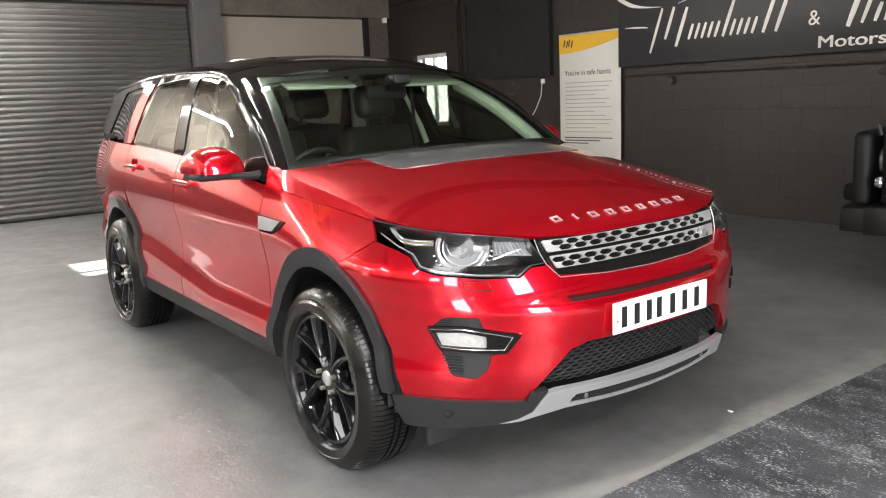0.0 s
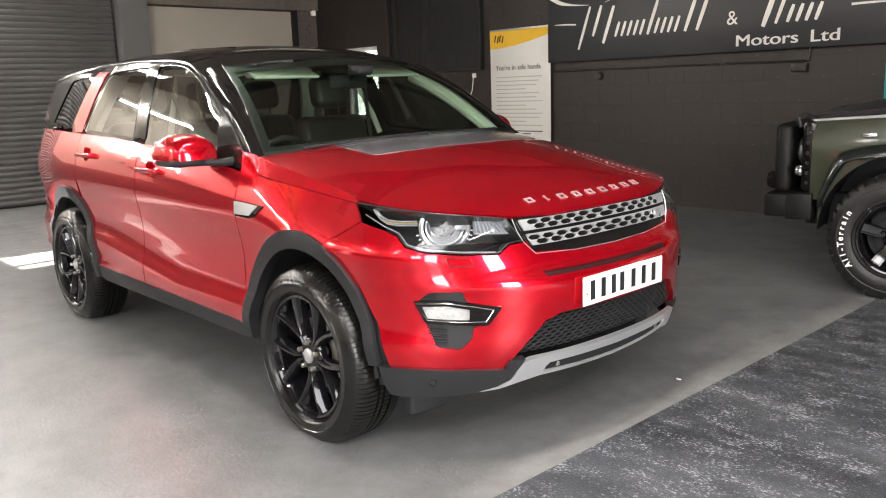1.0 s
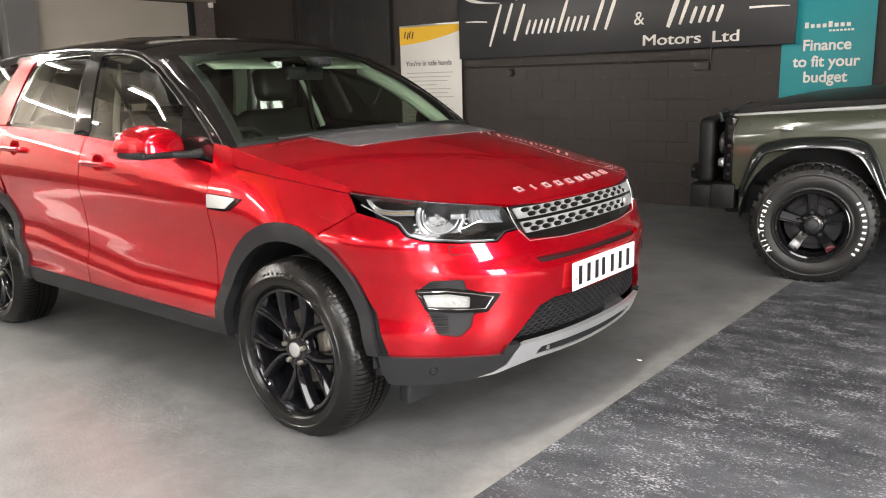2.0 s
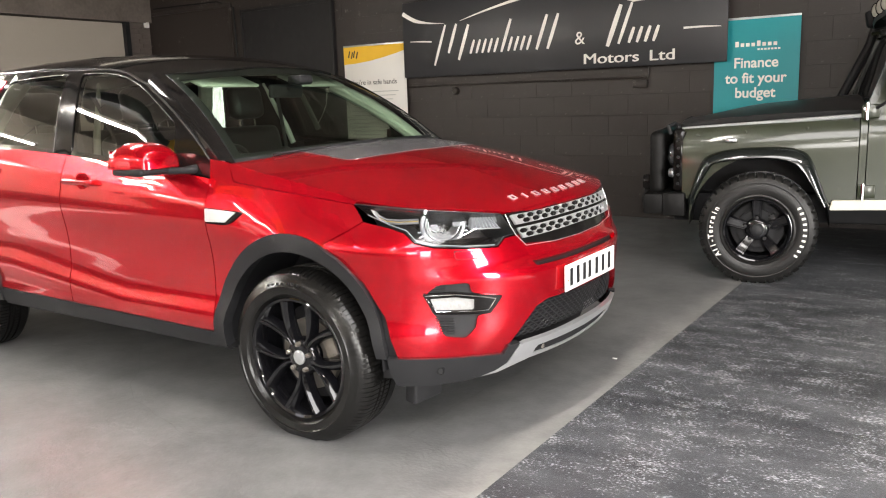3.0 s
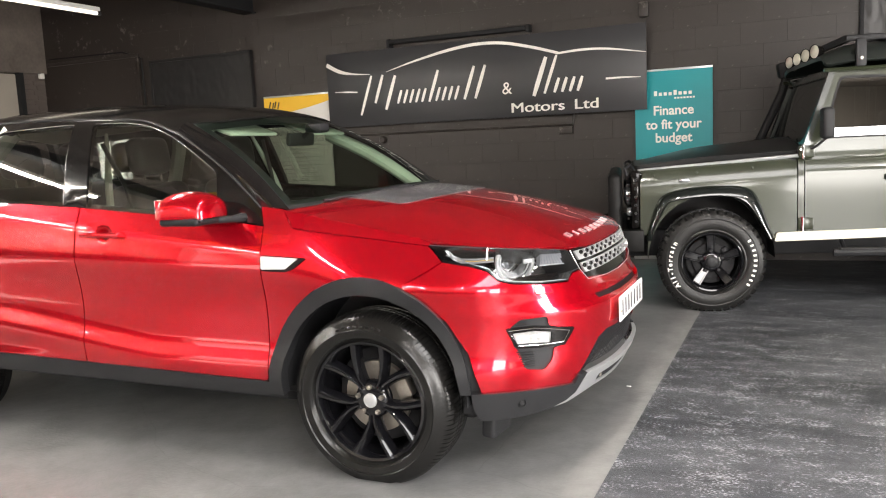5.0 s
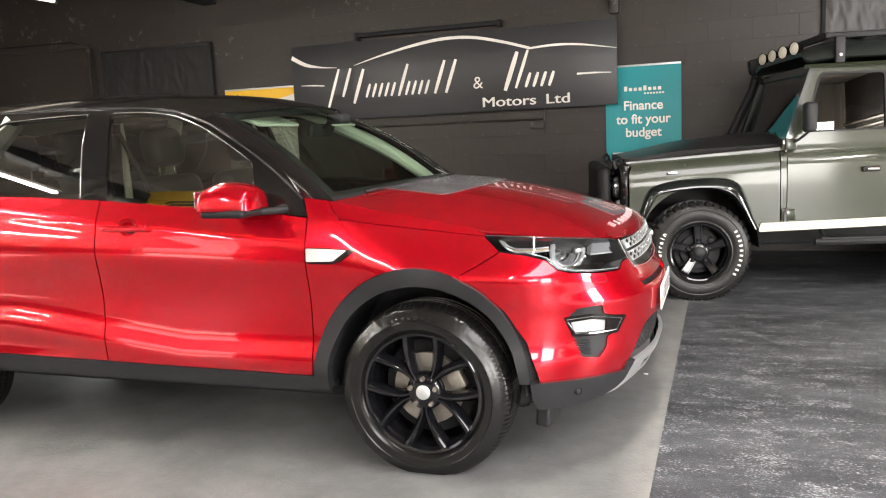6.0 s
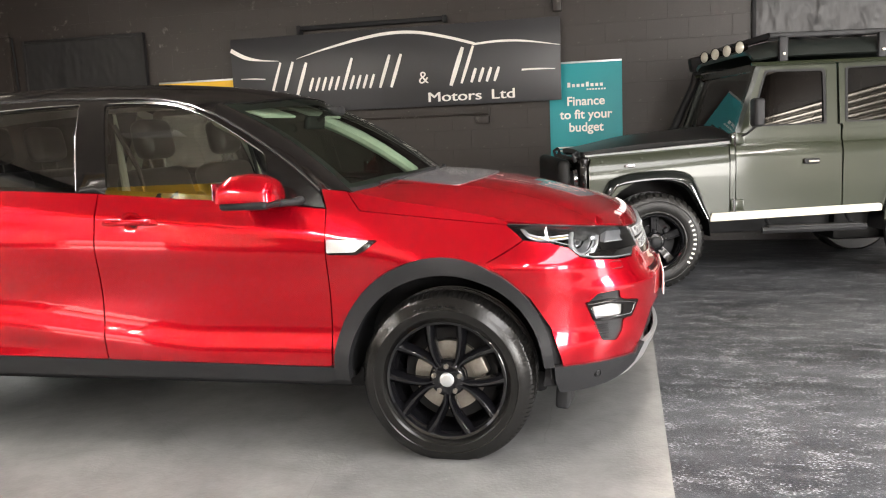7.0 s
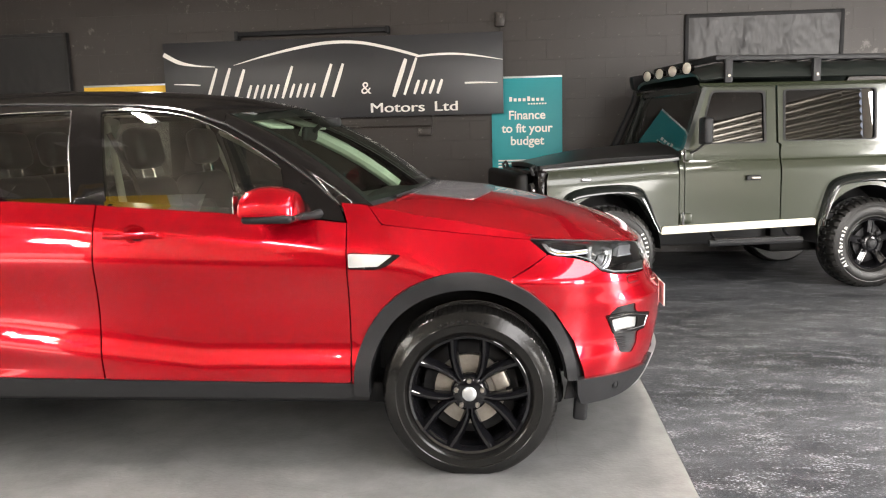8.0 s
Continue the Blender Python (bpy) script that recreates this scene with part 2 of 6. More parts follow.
def floor_material(name, base, dust, amount, rough, grain, sway, stretch, cracks=.0, edge=None, patches=2.1):
    m = mat(name, base, rough, 0, .18, .7, .25, .25, 60)
    nt = m.node_tree
    b = nt.nodes["Principled BSDF"]
    old = b.inputs["Base Color"].links[0].from_socket
    co = nt.nodes.new("ShaderNodeTexCoord")
    mp = nt.nodes.new("ShaderNodeMapping")
    mp.inputs["Scale"].default_value = (1, stretch, 1)
    n1, n2 = nt.nodes.new("ShaderNodeTexNoise"), nt.nodes.new("ShaderNodeTexNoise")
    n1.inputs["Scale"].default_value, n1.inputs["Detail"].default_value, n1.inputs["Roughness"].default_value = grain, 10, .72
    n2.inputs["Scale"].default_value, n2.inputs["Detail"].default_value = patches, 8
    nt.links.new(co.outputs["Object"], mp.inputs[0])
    nt.links.new(mp.outputs[0], n1.inputs["Vector"])
    nt.links.new(mp.outputs[0], n2.inputs["Vector"])
    mul = nt.nodes.new("ShaderNodeMath")
    mul.operation = "MULTIPLY_ADD"
    nt.links.new(n2.outputs[0], mul.inputs[0])
    mul.inputs[1].default_value = sway
    nt.links.new(n1.outputs[0], mul.inputs[2])
    ramp = nt.nodes.new("ShaderNodeValToRGB")
    ramp.color_ramp.elements[0].position, ramp.color_ramp.elements[1].position = amount
    nt.links.new(mul.outputs[0], ramp.inputs[0])
    mix = nt.nodes.new("ShaderNodeMix")
    mix.data_type = "RGBA"
    nt.links.new(ramp.outputs[0], mix.inputs["Factor"])
    nt.links.new(old, mix.inputs[6])
    mix.inputs[7].default_value = (*dust, 1)
    # hairline cracks
    cell, thin, dim = nt.nodes.new("ShaderNodeTexVoronoi"), nt.nodes.new("ShaderNodeMapRange"), nt.nodes.new("ShaderNodeMix")
    warp = nt.nodes.new("ShaderNodeMix")
    warp.data_type = dim.data_type = "RGBA"
    warp.inputs["Factor"].default_value = .12
    nt.links.new(co.outputs["Object"], warp.inputs[6])
    nt.links.new(n2.outputs["Color"], warp.inputs[7])
    nt.links.new(warp.outputs[2], cell.inputs["Vector"])
    cell.feature = "DISTANCE_TO_EDGE"
    cell.inputs["Scale"].default_value = .55
    nt.links.new(cell.outputs["Distance"], thin.inputs["Value"])
    thin.inputs["From Min"].default_value, thin.inputs["From Max"].default_value = .0003, .0015
    thin.inputs["To Min"].default_value, thin.inputs["To Max"].default_value = cracks, 0.0
    nt.links.new(thin.outputs[0], dim.inputs["Factor"])
    nt.links.new(mix.outputs[2], dim.inputs[6])
    dim.inputs[7].default_value = (.03, .03, .03, 1)
    last = dim.outputs[2]
    if edge:
        # chalky wear along the painted border
        sep, near, fray, chalk = (nt.nodes.new(k) for k in ("ShaderNodeSeparateXYZ", "ShaderNodeMapRange", "ShaderNodeMath", "ShaderNodeMix"))
        nt.links.new(co.outputs["Object"], sep.inputs[0])
        nt.links.new(sep.outputs["X"], near.inputs["Value"])
        near.inputs["From Min"].default_value, near.inputs["From Max"].default_value = edge
        fray.operation = "MULTIPLY"
        nt.links.new(near.outputs[0], fray.inputs[0])
        nt.links.new(n1.outputs[0], fray.inputs[1])
        chalk.data_type = "RGBA"
        nt.links.new(fray.outputs[0], chalk.inputs["Factor"])
        nt.links.new(last, chalk.inputs[6])
        chalk.inputs[7].default_value = (.34, .335, .32, 1)
        last = chalk.outputs[2]
    nt.links.new(last, b.inputs["Base Color"])
    return m


PAINT = floor_material("scuffed_black_wall_paint", (.0215, .0160, .0134), (.15, .137, .125), (.86, 1.03), .45, 11, .50, 1.3)
LINE = .90
GREYFLOOR = floor_material("grey_floor_paint", (.086, .087, .089), (.198, .199, .200), (.48, .98), .40, 3.4, .42, 1.0, .20, (LINE - .16, LINE))


def flaked_floor(name):
    """Black floor paint, worn to pale grit in streaks and dulled by dust."""
    m = mat(name, (.030, .032, .037), .38, 0, .25, .9, .25, .5, 210)
    nt = m.node_tree
    b = nt.nodes["Principled BSDF"]
    last = b.inputs["Base Color"].links[0].from_socket
    co = nt.nodes.new("ShaderNodeTexCoord")

    def cloud(scale, detail, rough, stretch):
        mp, n = nt.nodes.new("ShaderNodeMapping"), nt.nodes.new("ShaderNodeTexNoise")
        mp.inputs["Scale"].default_value = stretch
        n.inputs["Scale"].default_value, n.inputs["Detail"].default_value, n.inputs["Roughness"].default_value = scale, detail, rough
        nt.links.new(co.outputs["Object"], mp.inputs[0])
        nt.links.new(mp.outputs[0], n.inputs["Vector"])
        return n.outputs["Fac"]

    def layer(last, fac, lo, hi, colour, top=1.0):
        r, x = nt.nodes.new("ShaderNodeMapRange"), nt.nodes.new("ShaderNodeMix")
        r.inputs["From Min"].default_value, r.inputs["From Max"].default_value, r.inputs["To Max"].default_value = lo, hi, top
        x.data_type = "RGBA"
        nt.links.new(fac, r.inputs["Value"])
        nt.links.new(r.outputs[0], x.inputs["Factor"])
        nt.links.new(last, x.inputs[6])
        x.inputs[7].default_value = (*colour, 1)
        return x.outputs[2]

    def both(a, k, c):
        q = nt.nodes.new("ShaderNodeMath")
        q.operation = "MULTIPLY_ADD"
        nt.links.new(a, q.inputs[0])
        q.inputs[1].default_value = k
        nt.links.new(c, q.inputs[2])
        return q.outputs[0]

    streaks = cloud(6.0, 8, .70, (.7, 1.4, 1))
    dust = cloud(1.1, 6, .6, (.5, 1.6, 1))
    last = layer(last, dust, .38, .70, (.128, .133, .145), .8)
    last = layer(last, both(cloud(16, 5, .6, (.7, 1.6, 1)), .9, streaks), .98, 1.25, (.18, .182, .187), .6)
    last = layer(last, both(streaks, .65, cloud(84, 5, .70, (.85, 1.2, 1))), .885, 1.0, (.42, .435, .46), .85)
    last = layer(last, cloud(70, 3, .6, (1, 1, 1)), .725, .76, (.60, .60, .59))
    nt.links.new(last, b.inputs["Base Color"])
    return m


BLACKFLOOR = flaked_floor("worn_black_floor_paint")
# bare concrete, its colours raised to stand in for sun bounce near the shutter
OLDFLOOR = floor_material("old_bare_concrete", (.105, .104, .105), (.26, .258, .258), (.50, .98), .45, 5.0, .45, 1.0)
wall("floor", (WEST - .3, SOUTH - .3, -.2), (-5.34, NORTH + .2, -.002), OLDFLOOR)
wall("floor", (-5.34, SOUTH - .3, -.2), (LINE, NORTH + .2, 0), GREYFLOOR)
wall("floor", (LINE, SOUTH - .3, -.2), (EAST + .3, NORTH + .2, .002), BLACKFLOOR)
wall("ground", (-60, -90, -.25), (60, 90, -.21), mat("yard_asphalt", (.16, .155, .15), .9, 0, .2, 2, .3))
# the ceiling, with added unseen rooflight holes: narrow for sun patches, wide for lamp
# strips of ceiling between the rooflights: (x0, x1, the open spans along y)
for x0, x1, gaps in ((WEST - .3, -6.18, ()), (-6.18, -5.47, ((-6.6, -5.0), (-3.65, -2.5))), (-5.47, -3.90, ()), (-3.90, -3.30, ((-3.50, -3.17),)), (-3.30, 2.2, ()), (2.2, 5.2, ((-6.5, -2.0),)), (5.2, EAST + .3, ())):
    edges = [SOUTH - .3] + [e for gap in gaps for e in gap] + [NORTH + .3]
    spans = zip(edges[0::2], edges[1::2])
    for y0, y1 in spans:
        wall("ceiling", (x0, y0, TOP), (x1, y1, TOP + .03), CEIL)
    for y0, y1 in gaps if x1 < 0 else ():
        # unseen boxed upstand leaning south, added to block bright sky from glass reflections
        shaft = bmesh.new()
        rings = [[shaft.verts.new((x, y, z)) for x, y in ((x0 + dx - e, y0 + dy - e), (x1 + dx + e, y0 + dy - e), (x1 + dx + e, y1 + dy + e), (x0 + dx - e, y1 + dy + e))]
                 for dx, dy, z, e in ((0, 0, TOP + .031, 0), (-.24, -.892, TOP + 1.2, 0), (-.24, -.892, TOP + 1.2, .05), (0, 0, TOP + .031, .05))]
        for a, b in zip(rings, rings[1:] + rings[:1]):
            for i in range(4):
                shaft.faces.new((a[i], a[(i + 1) % 4], b[(i + 1) % 4], b[i]))
        bmesh.ops.recalc_face_normals(shaft, faces=shaft.faces)
        tagged(link("rooflight", shaft, CEIL, smooth=False), kind="structure")
for x0, x1, z0, z1 in ((WEST - .3, -8.45, -.1, TOP), (-8.45, -7.55, -.1, .95), (-8.45, -7.55, 2.08, TOP), (-7.55, EAST + .3, -.1, TOP)):
    wall("wall_north", (x0, NORTH, z0), (x1, NORTH + .25, z1), PAINT)
for y0, y1, z0, z1 in ((SOUTH - .25, -8.0, -.1, TOP), (-.1, NORTH, -.1, TOP), (-8.0, -.1, 3.0, TOP), (-2.0, -1.7, -.1, 3.0)):
    wall("wall_east", (EAST, y0, z0), (EAST + .25, y1, z1), GREYWALL if z1 < TOP or y1 < -7 else PAINT)
# the south wall, with a doorway, an open bay and a window
for x0, x1, z0, z1 in ((WEST - .3, -7.5, -.1, TOP), (-7.5, -5.7, 2.15, TOP), (-5.7, 3.6, -.1, TOP), (5.2, 5.95, -.1, TOP), (8.25, EAST, -.1, TOP), (3.6, 5.2, 2.47, TOP), (3.6, 5.2, -.1, 1.23), (5.95, 8.25, 3.05, TOP)):
    wall("wall_south", (x0, SOUTH - .25, z0), (x1, SOUTH, z1), GREYWALL)


def slatted(name, a, b, z0, z1, inward, pitch=.078, skin=None, bulge=1.0):
    """A roller shutter from a to b in plan, bulging towards inward."""
    a, b, inward = Vector(a), Vector(b), Vector(inward)
    bm, rows, k = bmesh.new(), [], 0
    n = round((z1 - z0) / pitch)
    for i in range(n):
        for f, d in ((0, 0), (.08, .004), (.3, .018), (.55, .022), (.8, .014), (.95, .0)):
            z = z0 + (i + f) * pitch
            rows.append([bm.verts.new((p.x + inward.x * d * bulge, p.y + inward.y * d * bulge, z)) for p in (a, b)])
    for r, s in zip(rows, rows[1:]):
        bm.faces.new((r[0], r[1], s[1], s[0]))
    bmesh.ops.recalc_face_normals(bm, faces=bm.faces)
    return tagged(link(name, bm, skin or SHUTTER, sharp=20), kind="structure")


slatted("shutter_west", (WEST, -1.6, 0), (WEST, 2.0, 0), .03, 2.86, (1, 0, 0), bulge=1.5)
slatted("shutter_east", (EAST, -8.0, 0), (EAST, -2.0, 0), .03, 3.0, (-1, 0, 0), .13, PALE_SHUTTER, 2.6)
wall("wall_west", (WEST - .25, SOUTH - .25, -.1), (WEST - .06, NORTH, TOP), PAINT)
wall("wall_west", (WEST - .06, -8.2, 0), (WEST + .05, -1.6, TOP), GREYWALL)
# unseen dark panels, added so the red flank mirrors something dark low down
wall("dado", (WEST + .05, -8.19, 0), (WEST + .06, -1.6, 1.45), PAINT)
for x0, x1 in ((WEST + .06, -7.5), (-5.7, 3.6)):
    wall("dado", (x0, SOUTH, 0), (x1, SOUTH + .01, 1.45), PAINT)
wall("lintel", (WEST - .06, -1.6, 2.86), (WEST + .12, 2.0, TOP), PAINT)

# ---- the skin of the red car: front axle at x = 0, nose to +x, right flank to -y ----
def spline(*pts):
    """A smooth curve through (x, y) pairs, straight beyond its ends."""
    pts = sorted(pts)
    xs, ys = [p[0] for p in pts], [p[1] for p in pts]
    n = len(xs)
    sl = [(ys[i + 1] - ys[i]) / (xs[i + 1] - xs[i]) for i in range(n - 1)]
    tg = [sl[0]] + [(sl[i - 1] * (xs[i + 1] - xs[i]) + sl[i] * (xs[i] - xs[i - 1])) / (xs[i + 1] - xs[i - 1]) for i in range(1, n - 1)] + [sl[-1]]

    def value(x):
        if x <= xs[0]:
            return ys[0] + tg[0] * (x - xs[0])
        if x >= xs[-1]:
            return ys[-1] + tg[-1] * (x - xs[-1])
        i = 0
        while x > xs[i + 1]:
            i += 1
        h = xs[i + 1] - xs[i]
        t = (x - xs[i]) / h
        return ((1 + 2 * t) * (1 - t) ** 2 * ys[i] + t * (1 - t) ** 2 * h * tg[i]
                + t * t * (3 - 2 * t) * ys[i + 1] + t * t * (t - 1) * h * tg[i + 1])
    return value


def ease(a, b, x):
    t = min(1.0, max(0.0, (x - a) / (b - a)))
    return t * t * (3 - 2 * t)


# half width of the flank by height, where the shoulder stands at 1.14
flank = spline((.20, .850), (.28, .888), (.36, .905), (.43, .915), (.465, .912), (.49, .905), (.515, .896), (.545, .890), (.60, .887), (.68, .886), (.77, .894), (.84, .907), (.885, .913), (.93, .908), (.98, .897), (1.03, .883), (1.08, .865), (1.14, .838))
# height of the shoulder along the car
shoulder = spline((-3.7, 1.20), (-2.6, 1.19), (-1.6, 1.17), (-.9, 1.145), (-.38, 1.117), (-.05, 1.052), (.22, .998), (.45, .968), (.65, .945), (.8, .92))
# how far the nose reaches by height, and how square its corner is
nose = spline((.20, .74), (.26, .79), (.33, .835), (.42, .872), (.50, .886), (.58, .895), (.66, .897), (.698, .893), (.717, .881), (.736, .863), (.77, .846), (.83, .821), (.90, .797), (.95, .775), (1.0, .74))
squareness = spline((.2, 2.4), (.68, 2.4), (.95, 2.9), (1.1, 2.9))
XC = .20


def half(x, z):
    lift = (1.14 - shoulder(x)) * ease(.60, 1.0, z)
    # the lower swage climbs towards the rear wheel
    rise = .115 * min(1.0, max(0.0, -1.15 - x)) * ease(.40, .47, z) * ease(.74, .60, z)
    w = flank(z + lift - rise)
    # a crisp crease falls from the rear door to the wing vent
    w += .006 * max(0.0, 1 - abs(z - (.999 - .0945 * (x + .98))) / .045) * ease(-.40, -.50, x) * ease(-3.0, -2.5, x)
    w += .016 * ease(.80, .71, z) * ease(.40, .52, z) * ease(.05, .45, x)
    return w - .075 * ease(-2.75, -3.7, x) - .12 * max(0.0, (-3.42 - x) / .24) ** 2 - .036 * ease(-.35, .25, x) * ease(.80, .99, z)


def arc_table():
    rows, last, s = [], None, 0.0
    for i in range(201):
        a = math.pi / 2 * i / 200
        p = (XC + .697 * math.cos(a) ** (2 / 2.4) if i < 200 else XC, .910 * math.sin(a) ** (2 / 2.4))
        if last:
            s += math.hypot(p[0] - last[0], p[1] - last[1])
        rows.append((s, a))
        last = p
    return rows


ARC = arc_table()
SC = ARC[-1][0]


def wrap(s, z):
    """The car's skin: s runs along the plan from the middle of the nose round to the right flank."""
    if s >= SC:
        x = XC - (s - SC)
        return (x, -half(x, z), z)
    side = 1 if s >= 0 else -1
    s = abs(s)
    lo, hi = 0, 200
    while hi - lo > 1:
        mid = (lo + hi) // 2
        if ARC[mid][0] <= s:
            lo = mid
        else:
            hi = mid
    f = (s - ARC[lo][0]) / (ARC[hi][0] - ARC[lo][0])
    a = ARC[lo][1] + f * (ARC[hi][1] - ARC[lo][1])
    n = squareness(z)
    x = XC + (nose(z) - XC) * max(0.0, math.cos(a)) ** (2 / n)
    return (x, -side * half(x, z) * math.sin(a) ** (2 / n), z)


def side(x, z):
    """The skin by its place along the car, behind the corner of the nose."""
    return wrap(SC + XC - x, z)

# ---- the red car ----
CORE = (-1.3, 0, .75)
car = thing("car", "red metallic sport utility car with gloss black roof and black wheels", "car")


def S(x):
    """The place along the plan for a place x along the flank."""
    if x <= XC:
        return SC + XC - x
    c = min(1.0, max(0.0, (x - XC) / .697)) ** (2.4 / 2)
    a = math.acos(c)
    k = min(199, int(a / (math.pi / 2) * 200))
    f = a / (math.pi / 2) * 200 - k
    return ARC[k][0] + f * (ARC[k + 1][0] - ARC[k][0])


def skin(x, z):
    return wrap(S(x), z)


def gflat(x, z):
    """The plain sheet of the cabin's flank, on which the glass lies."""
    q = z - 1.12
    return (x, -(.860 - .26 * q - .23 * q * abs(q) - 4 * max(0.0, z - 1.5) ** 2 - .035 * ease(-1.0, -.5, x) - .09 * ease(-2.4, -3.7, x)), z)


def gside(x, z):
    """The cabin's flank above the belt, turned in below the sill of the windows."""
    y = -gflat(x, z)[1]
    sill_line = min(1.098 + .07 * (-.8 - x), 1.153 + .0405 * (-1.586 - x)) + .006
    y -= min(.035, 1.3 * max(0.0, sill_line - z))
    return (x, -y, z)


roof_mid = spline((-.80, 1.525), (-.88, 1.562), (-1.1, 1.618), (-1.4, 1.655), (-2.0, 1.682), (-2.8, 1.665), (-3.6, 1.59))
roof_rim = spline((-1.03, 1.483), (-1.172, 1.536), (-1.245, 1.555), (-1.31, 1.565), (-1.43, 1.578), (-1.72, 1.592), (-2.0, 1.602), (-2.6, 1.598), (-3.3, 1.56), (-3.6, 1.53))
roof_half = spline((-1.03, .737), (-1.172, .707), (-1.31, .683), (-1.6, .664), (-2.0, .642), (-2.6, .632), (-3.3, .60), (-3.62, .56))


def roof_top(x, y):
    return (x, y, roof_mid(x) - (roof_mid(x) - roof_rim(x)) * (abs(y) / roof_half(x)) ** 2.4)


hood_mid = spline((-.60, 1.190), (-.28, 1.180), (.03, 1.152), (.38, 1.082), (.58, 1.022), (.69, .980), (.75, .948), (.785, .915), (.80, .885))
hood_rim = spline((-.60, 1.165), (-.38, 1.128), (-.05, 1.060), (.22, 1.002), (.45, .976), (.62, .955), (.72, .930), (.80, .885))
# the joint between the clamshell bonnet and the wing
wing_line = spline((-.36, 1.056), (-.144, 1.027), (.044, 1.003), (.22, .981))


def hood_top(x, y):
    ye = .815
    t = min(1.3, abs(y) / ye)
    # the nose of the bonnet follows the plan of the front
    fall = .062 * t ** 2.2 * ease(.0, .65, x)
    return (x, y, hood_mid(x + fall) - (hood_mid(x) - hood_rim(x)) * t ** 2.6 * (1 - .55 * ease(.3, .75, x)) - .026 * t ** 2.2 * ease(.3, .55, x))


def screen(w, v):
    hw = .810 - .190 * v
    bow = .035 * math.sin(math.pi * min(1, max(0, v)))
    x0, z0 = -.215 - .190 * w * w, 1.165 - .028 * w * w
    x1, z1 = -.890 - .165 * w * w, 1.566 - .034 * w * w
    return (x0 + (x1 - x0) * v + bow * .5, w * hw, z0 + (z1 - z0) * v + bow * .8)


pillar_x = spline((0, -.535), (.16, -.597), (.33, -.669), (.577, -.785), (.80, -.906), (1, -1.03))


def pillar_line(v):
    """Where the windscreen pillar meets the door frames."""
    return (pillar_x(v), 1.14 + .343 * v)


def pillar(q, v):
    a = Vector(screen(-1.0, v))
    b = Vector(gside(*pillar_line(v)))
    p = a.lerp(b, q)
    out = Vector((.25, -.5, .45)) * .03 * math.sin(math.pi * min(1, max(0, q)))
    return p + out


# dark inner shell, so that the joints between panels are dark and nothing shows through
shell = patch(fillet([(-3.62, .30), (.62, .30), (.64, .77), (.30, .80), (.20, .93), (.10, .985), (-.5, 1.03), (-3.6, 1.13)], .03), skin, CORE, off=-.022, depth=.004, step=.08,
              holes=[arc(0, .365, .435, .435, -10, 190, 14) + [(-.43, .2), (.43, .2)], arc(-2.741, .365, .435, .435, -10, 190, 14) + [(-3.17, .2), (-2.31, .2)]])
flipped_shell = flipped(shell)
part("body_shell", shell, TRIM_DARK, car)
part("body_shell", flipped_shell, TRIM_DARK, car)
part("underbody", box((-3.55, -.72, .235), (.40, .72, .34), .03), TRIM_DARK, car)
part("nose_core", box((.30, -.42, .28), (.70, .42, .88), .06), TRIM_DARK, car)
part("bulkhead", box((-.52, -.78, .30), (-.44, .78, 1.10), .02), TRIM_DARK, car)
part("tail_core", box((-3.62, -.76, .30), (-3.50, .76, 1.15), .05), RED, car)

# bonnet
def rim_at(x):
    y = .80
    for _ in range(6):
        y = half(x, hood_top(x, y)[2]) - .0005
    return (x, -y)


bonnet_edge = [rim_at(x) for x in (-.40, -.22, 0, .12, .20)]
bonnet_edge += [wrap(q, z + .004)[:2] for q, z in ((1.27, .984), (1.18, .979), (1.10, .975), (.978, .967), (.86, .959), (.755, .951), (.67, .944), (.60, .937), (.505, .926), (.40, .922), (.30, .920), (.15, .917), (0, .916))]
hood_back = [(-.235, 0), (-.24, -.25), (-.27, -.5), (-.33, -.70)]
outline = bonnet_edge + [(x, -y) for x, y in bonnet_edge[-2::-1]] + [(x, -y) for x, y in hood_back[::-1]] + hood_back[1:]
bonnet = part("bonnet", patch(outline, hood_top, (0, 0, .5), depth=.016, step=.04), RED, car, "red bonnet with raised silver lettering")
part("scuttle_panel", patch([(-.50, -.78), (-.30, -.78), (-.20, -.4), (-.19, 0), (-.20, .4), (-.30, .78), (-.50, .78)], lambda x, y: (x, y, hood_top(max(x, -.3), y)[2] - .03), (0, 0, .5), depth=.01, step=.08), TRIM_DARK, car)

WRAP = mat("dark_grey_gloss_film", (.070, .067, .072), .20, 0, .2, 4, .2)
panel = fillet([(-.32, -.52), (.005, -.52), (.075, -.30), (.10, 0), (.075, .30), (.005, .52), (-.32, .52), (-.245, .25), (-.24, 0), (-.245, -.25)], [.0, .05, .2, .2, .2, .05, 0, .1, .1, .1], 4)
part("bonnet_panel", patch(panel, hood_top, (0, 0, .5), off=.0025, depth=.003, step=.05), WRAP, bonnet, "dark grey gloss panel at the rear of the bonnet")
# front wings
ARCH = arc(-.012, .372, .473, .487, 183, 42, 18)
wing = [(-.494, 1.064), (-.490, .392), (-.487, .36)] + ARCH
x_of = lambda s: wrap(s, .64)[0]
wing += [(x_of(1.3285), .8345), (x_of(1.197), .9195), (x_of(1.266), .977)]
wing += [(x, wing_line(x) - .0015) for x in (.235, .19, .10, 0, -.1, -.2, -.3)] + [(-.353, 1.0535), (-.413, 1.134), (-.524, 1.146)]
pair("front_wing", wing, skin, RED, car, CORE, step=.045)
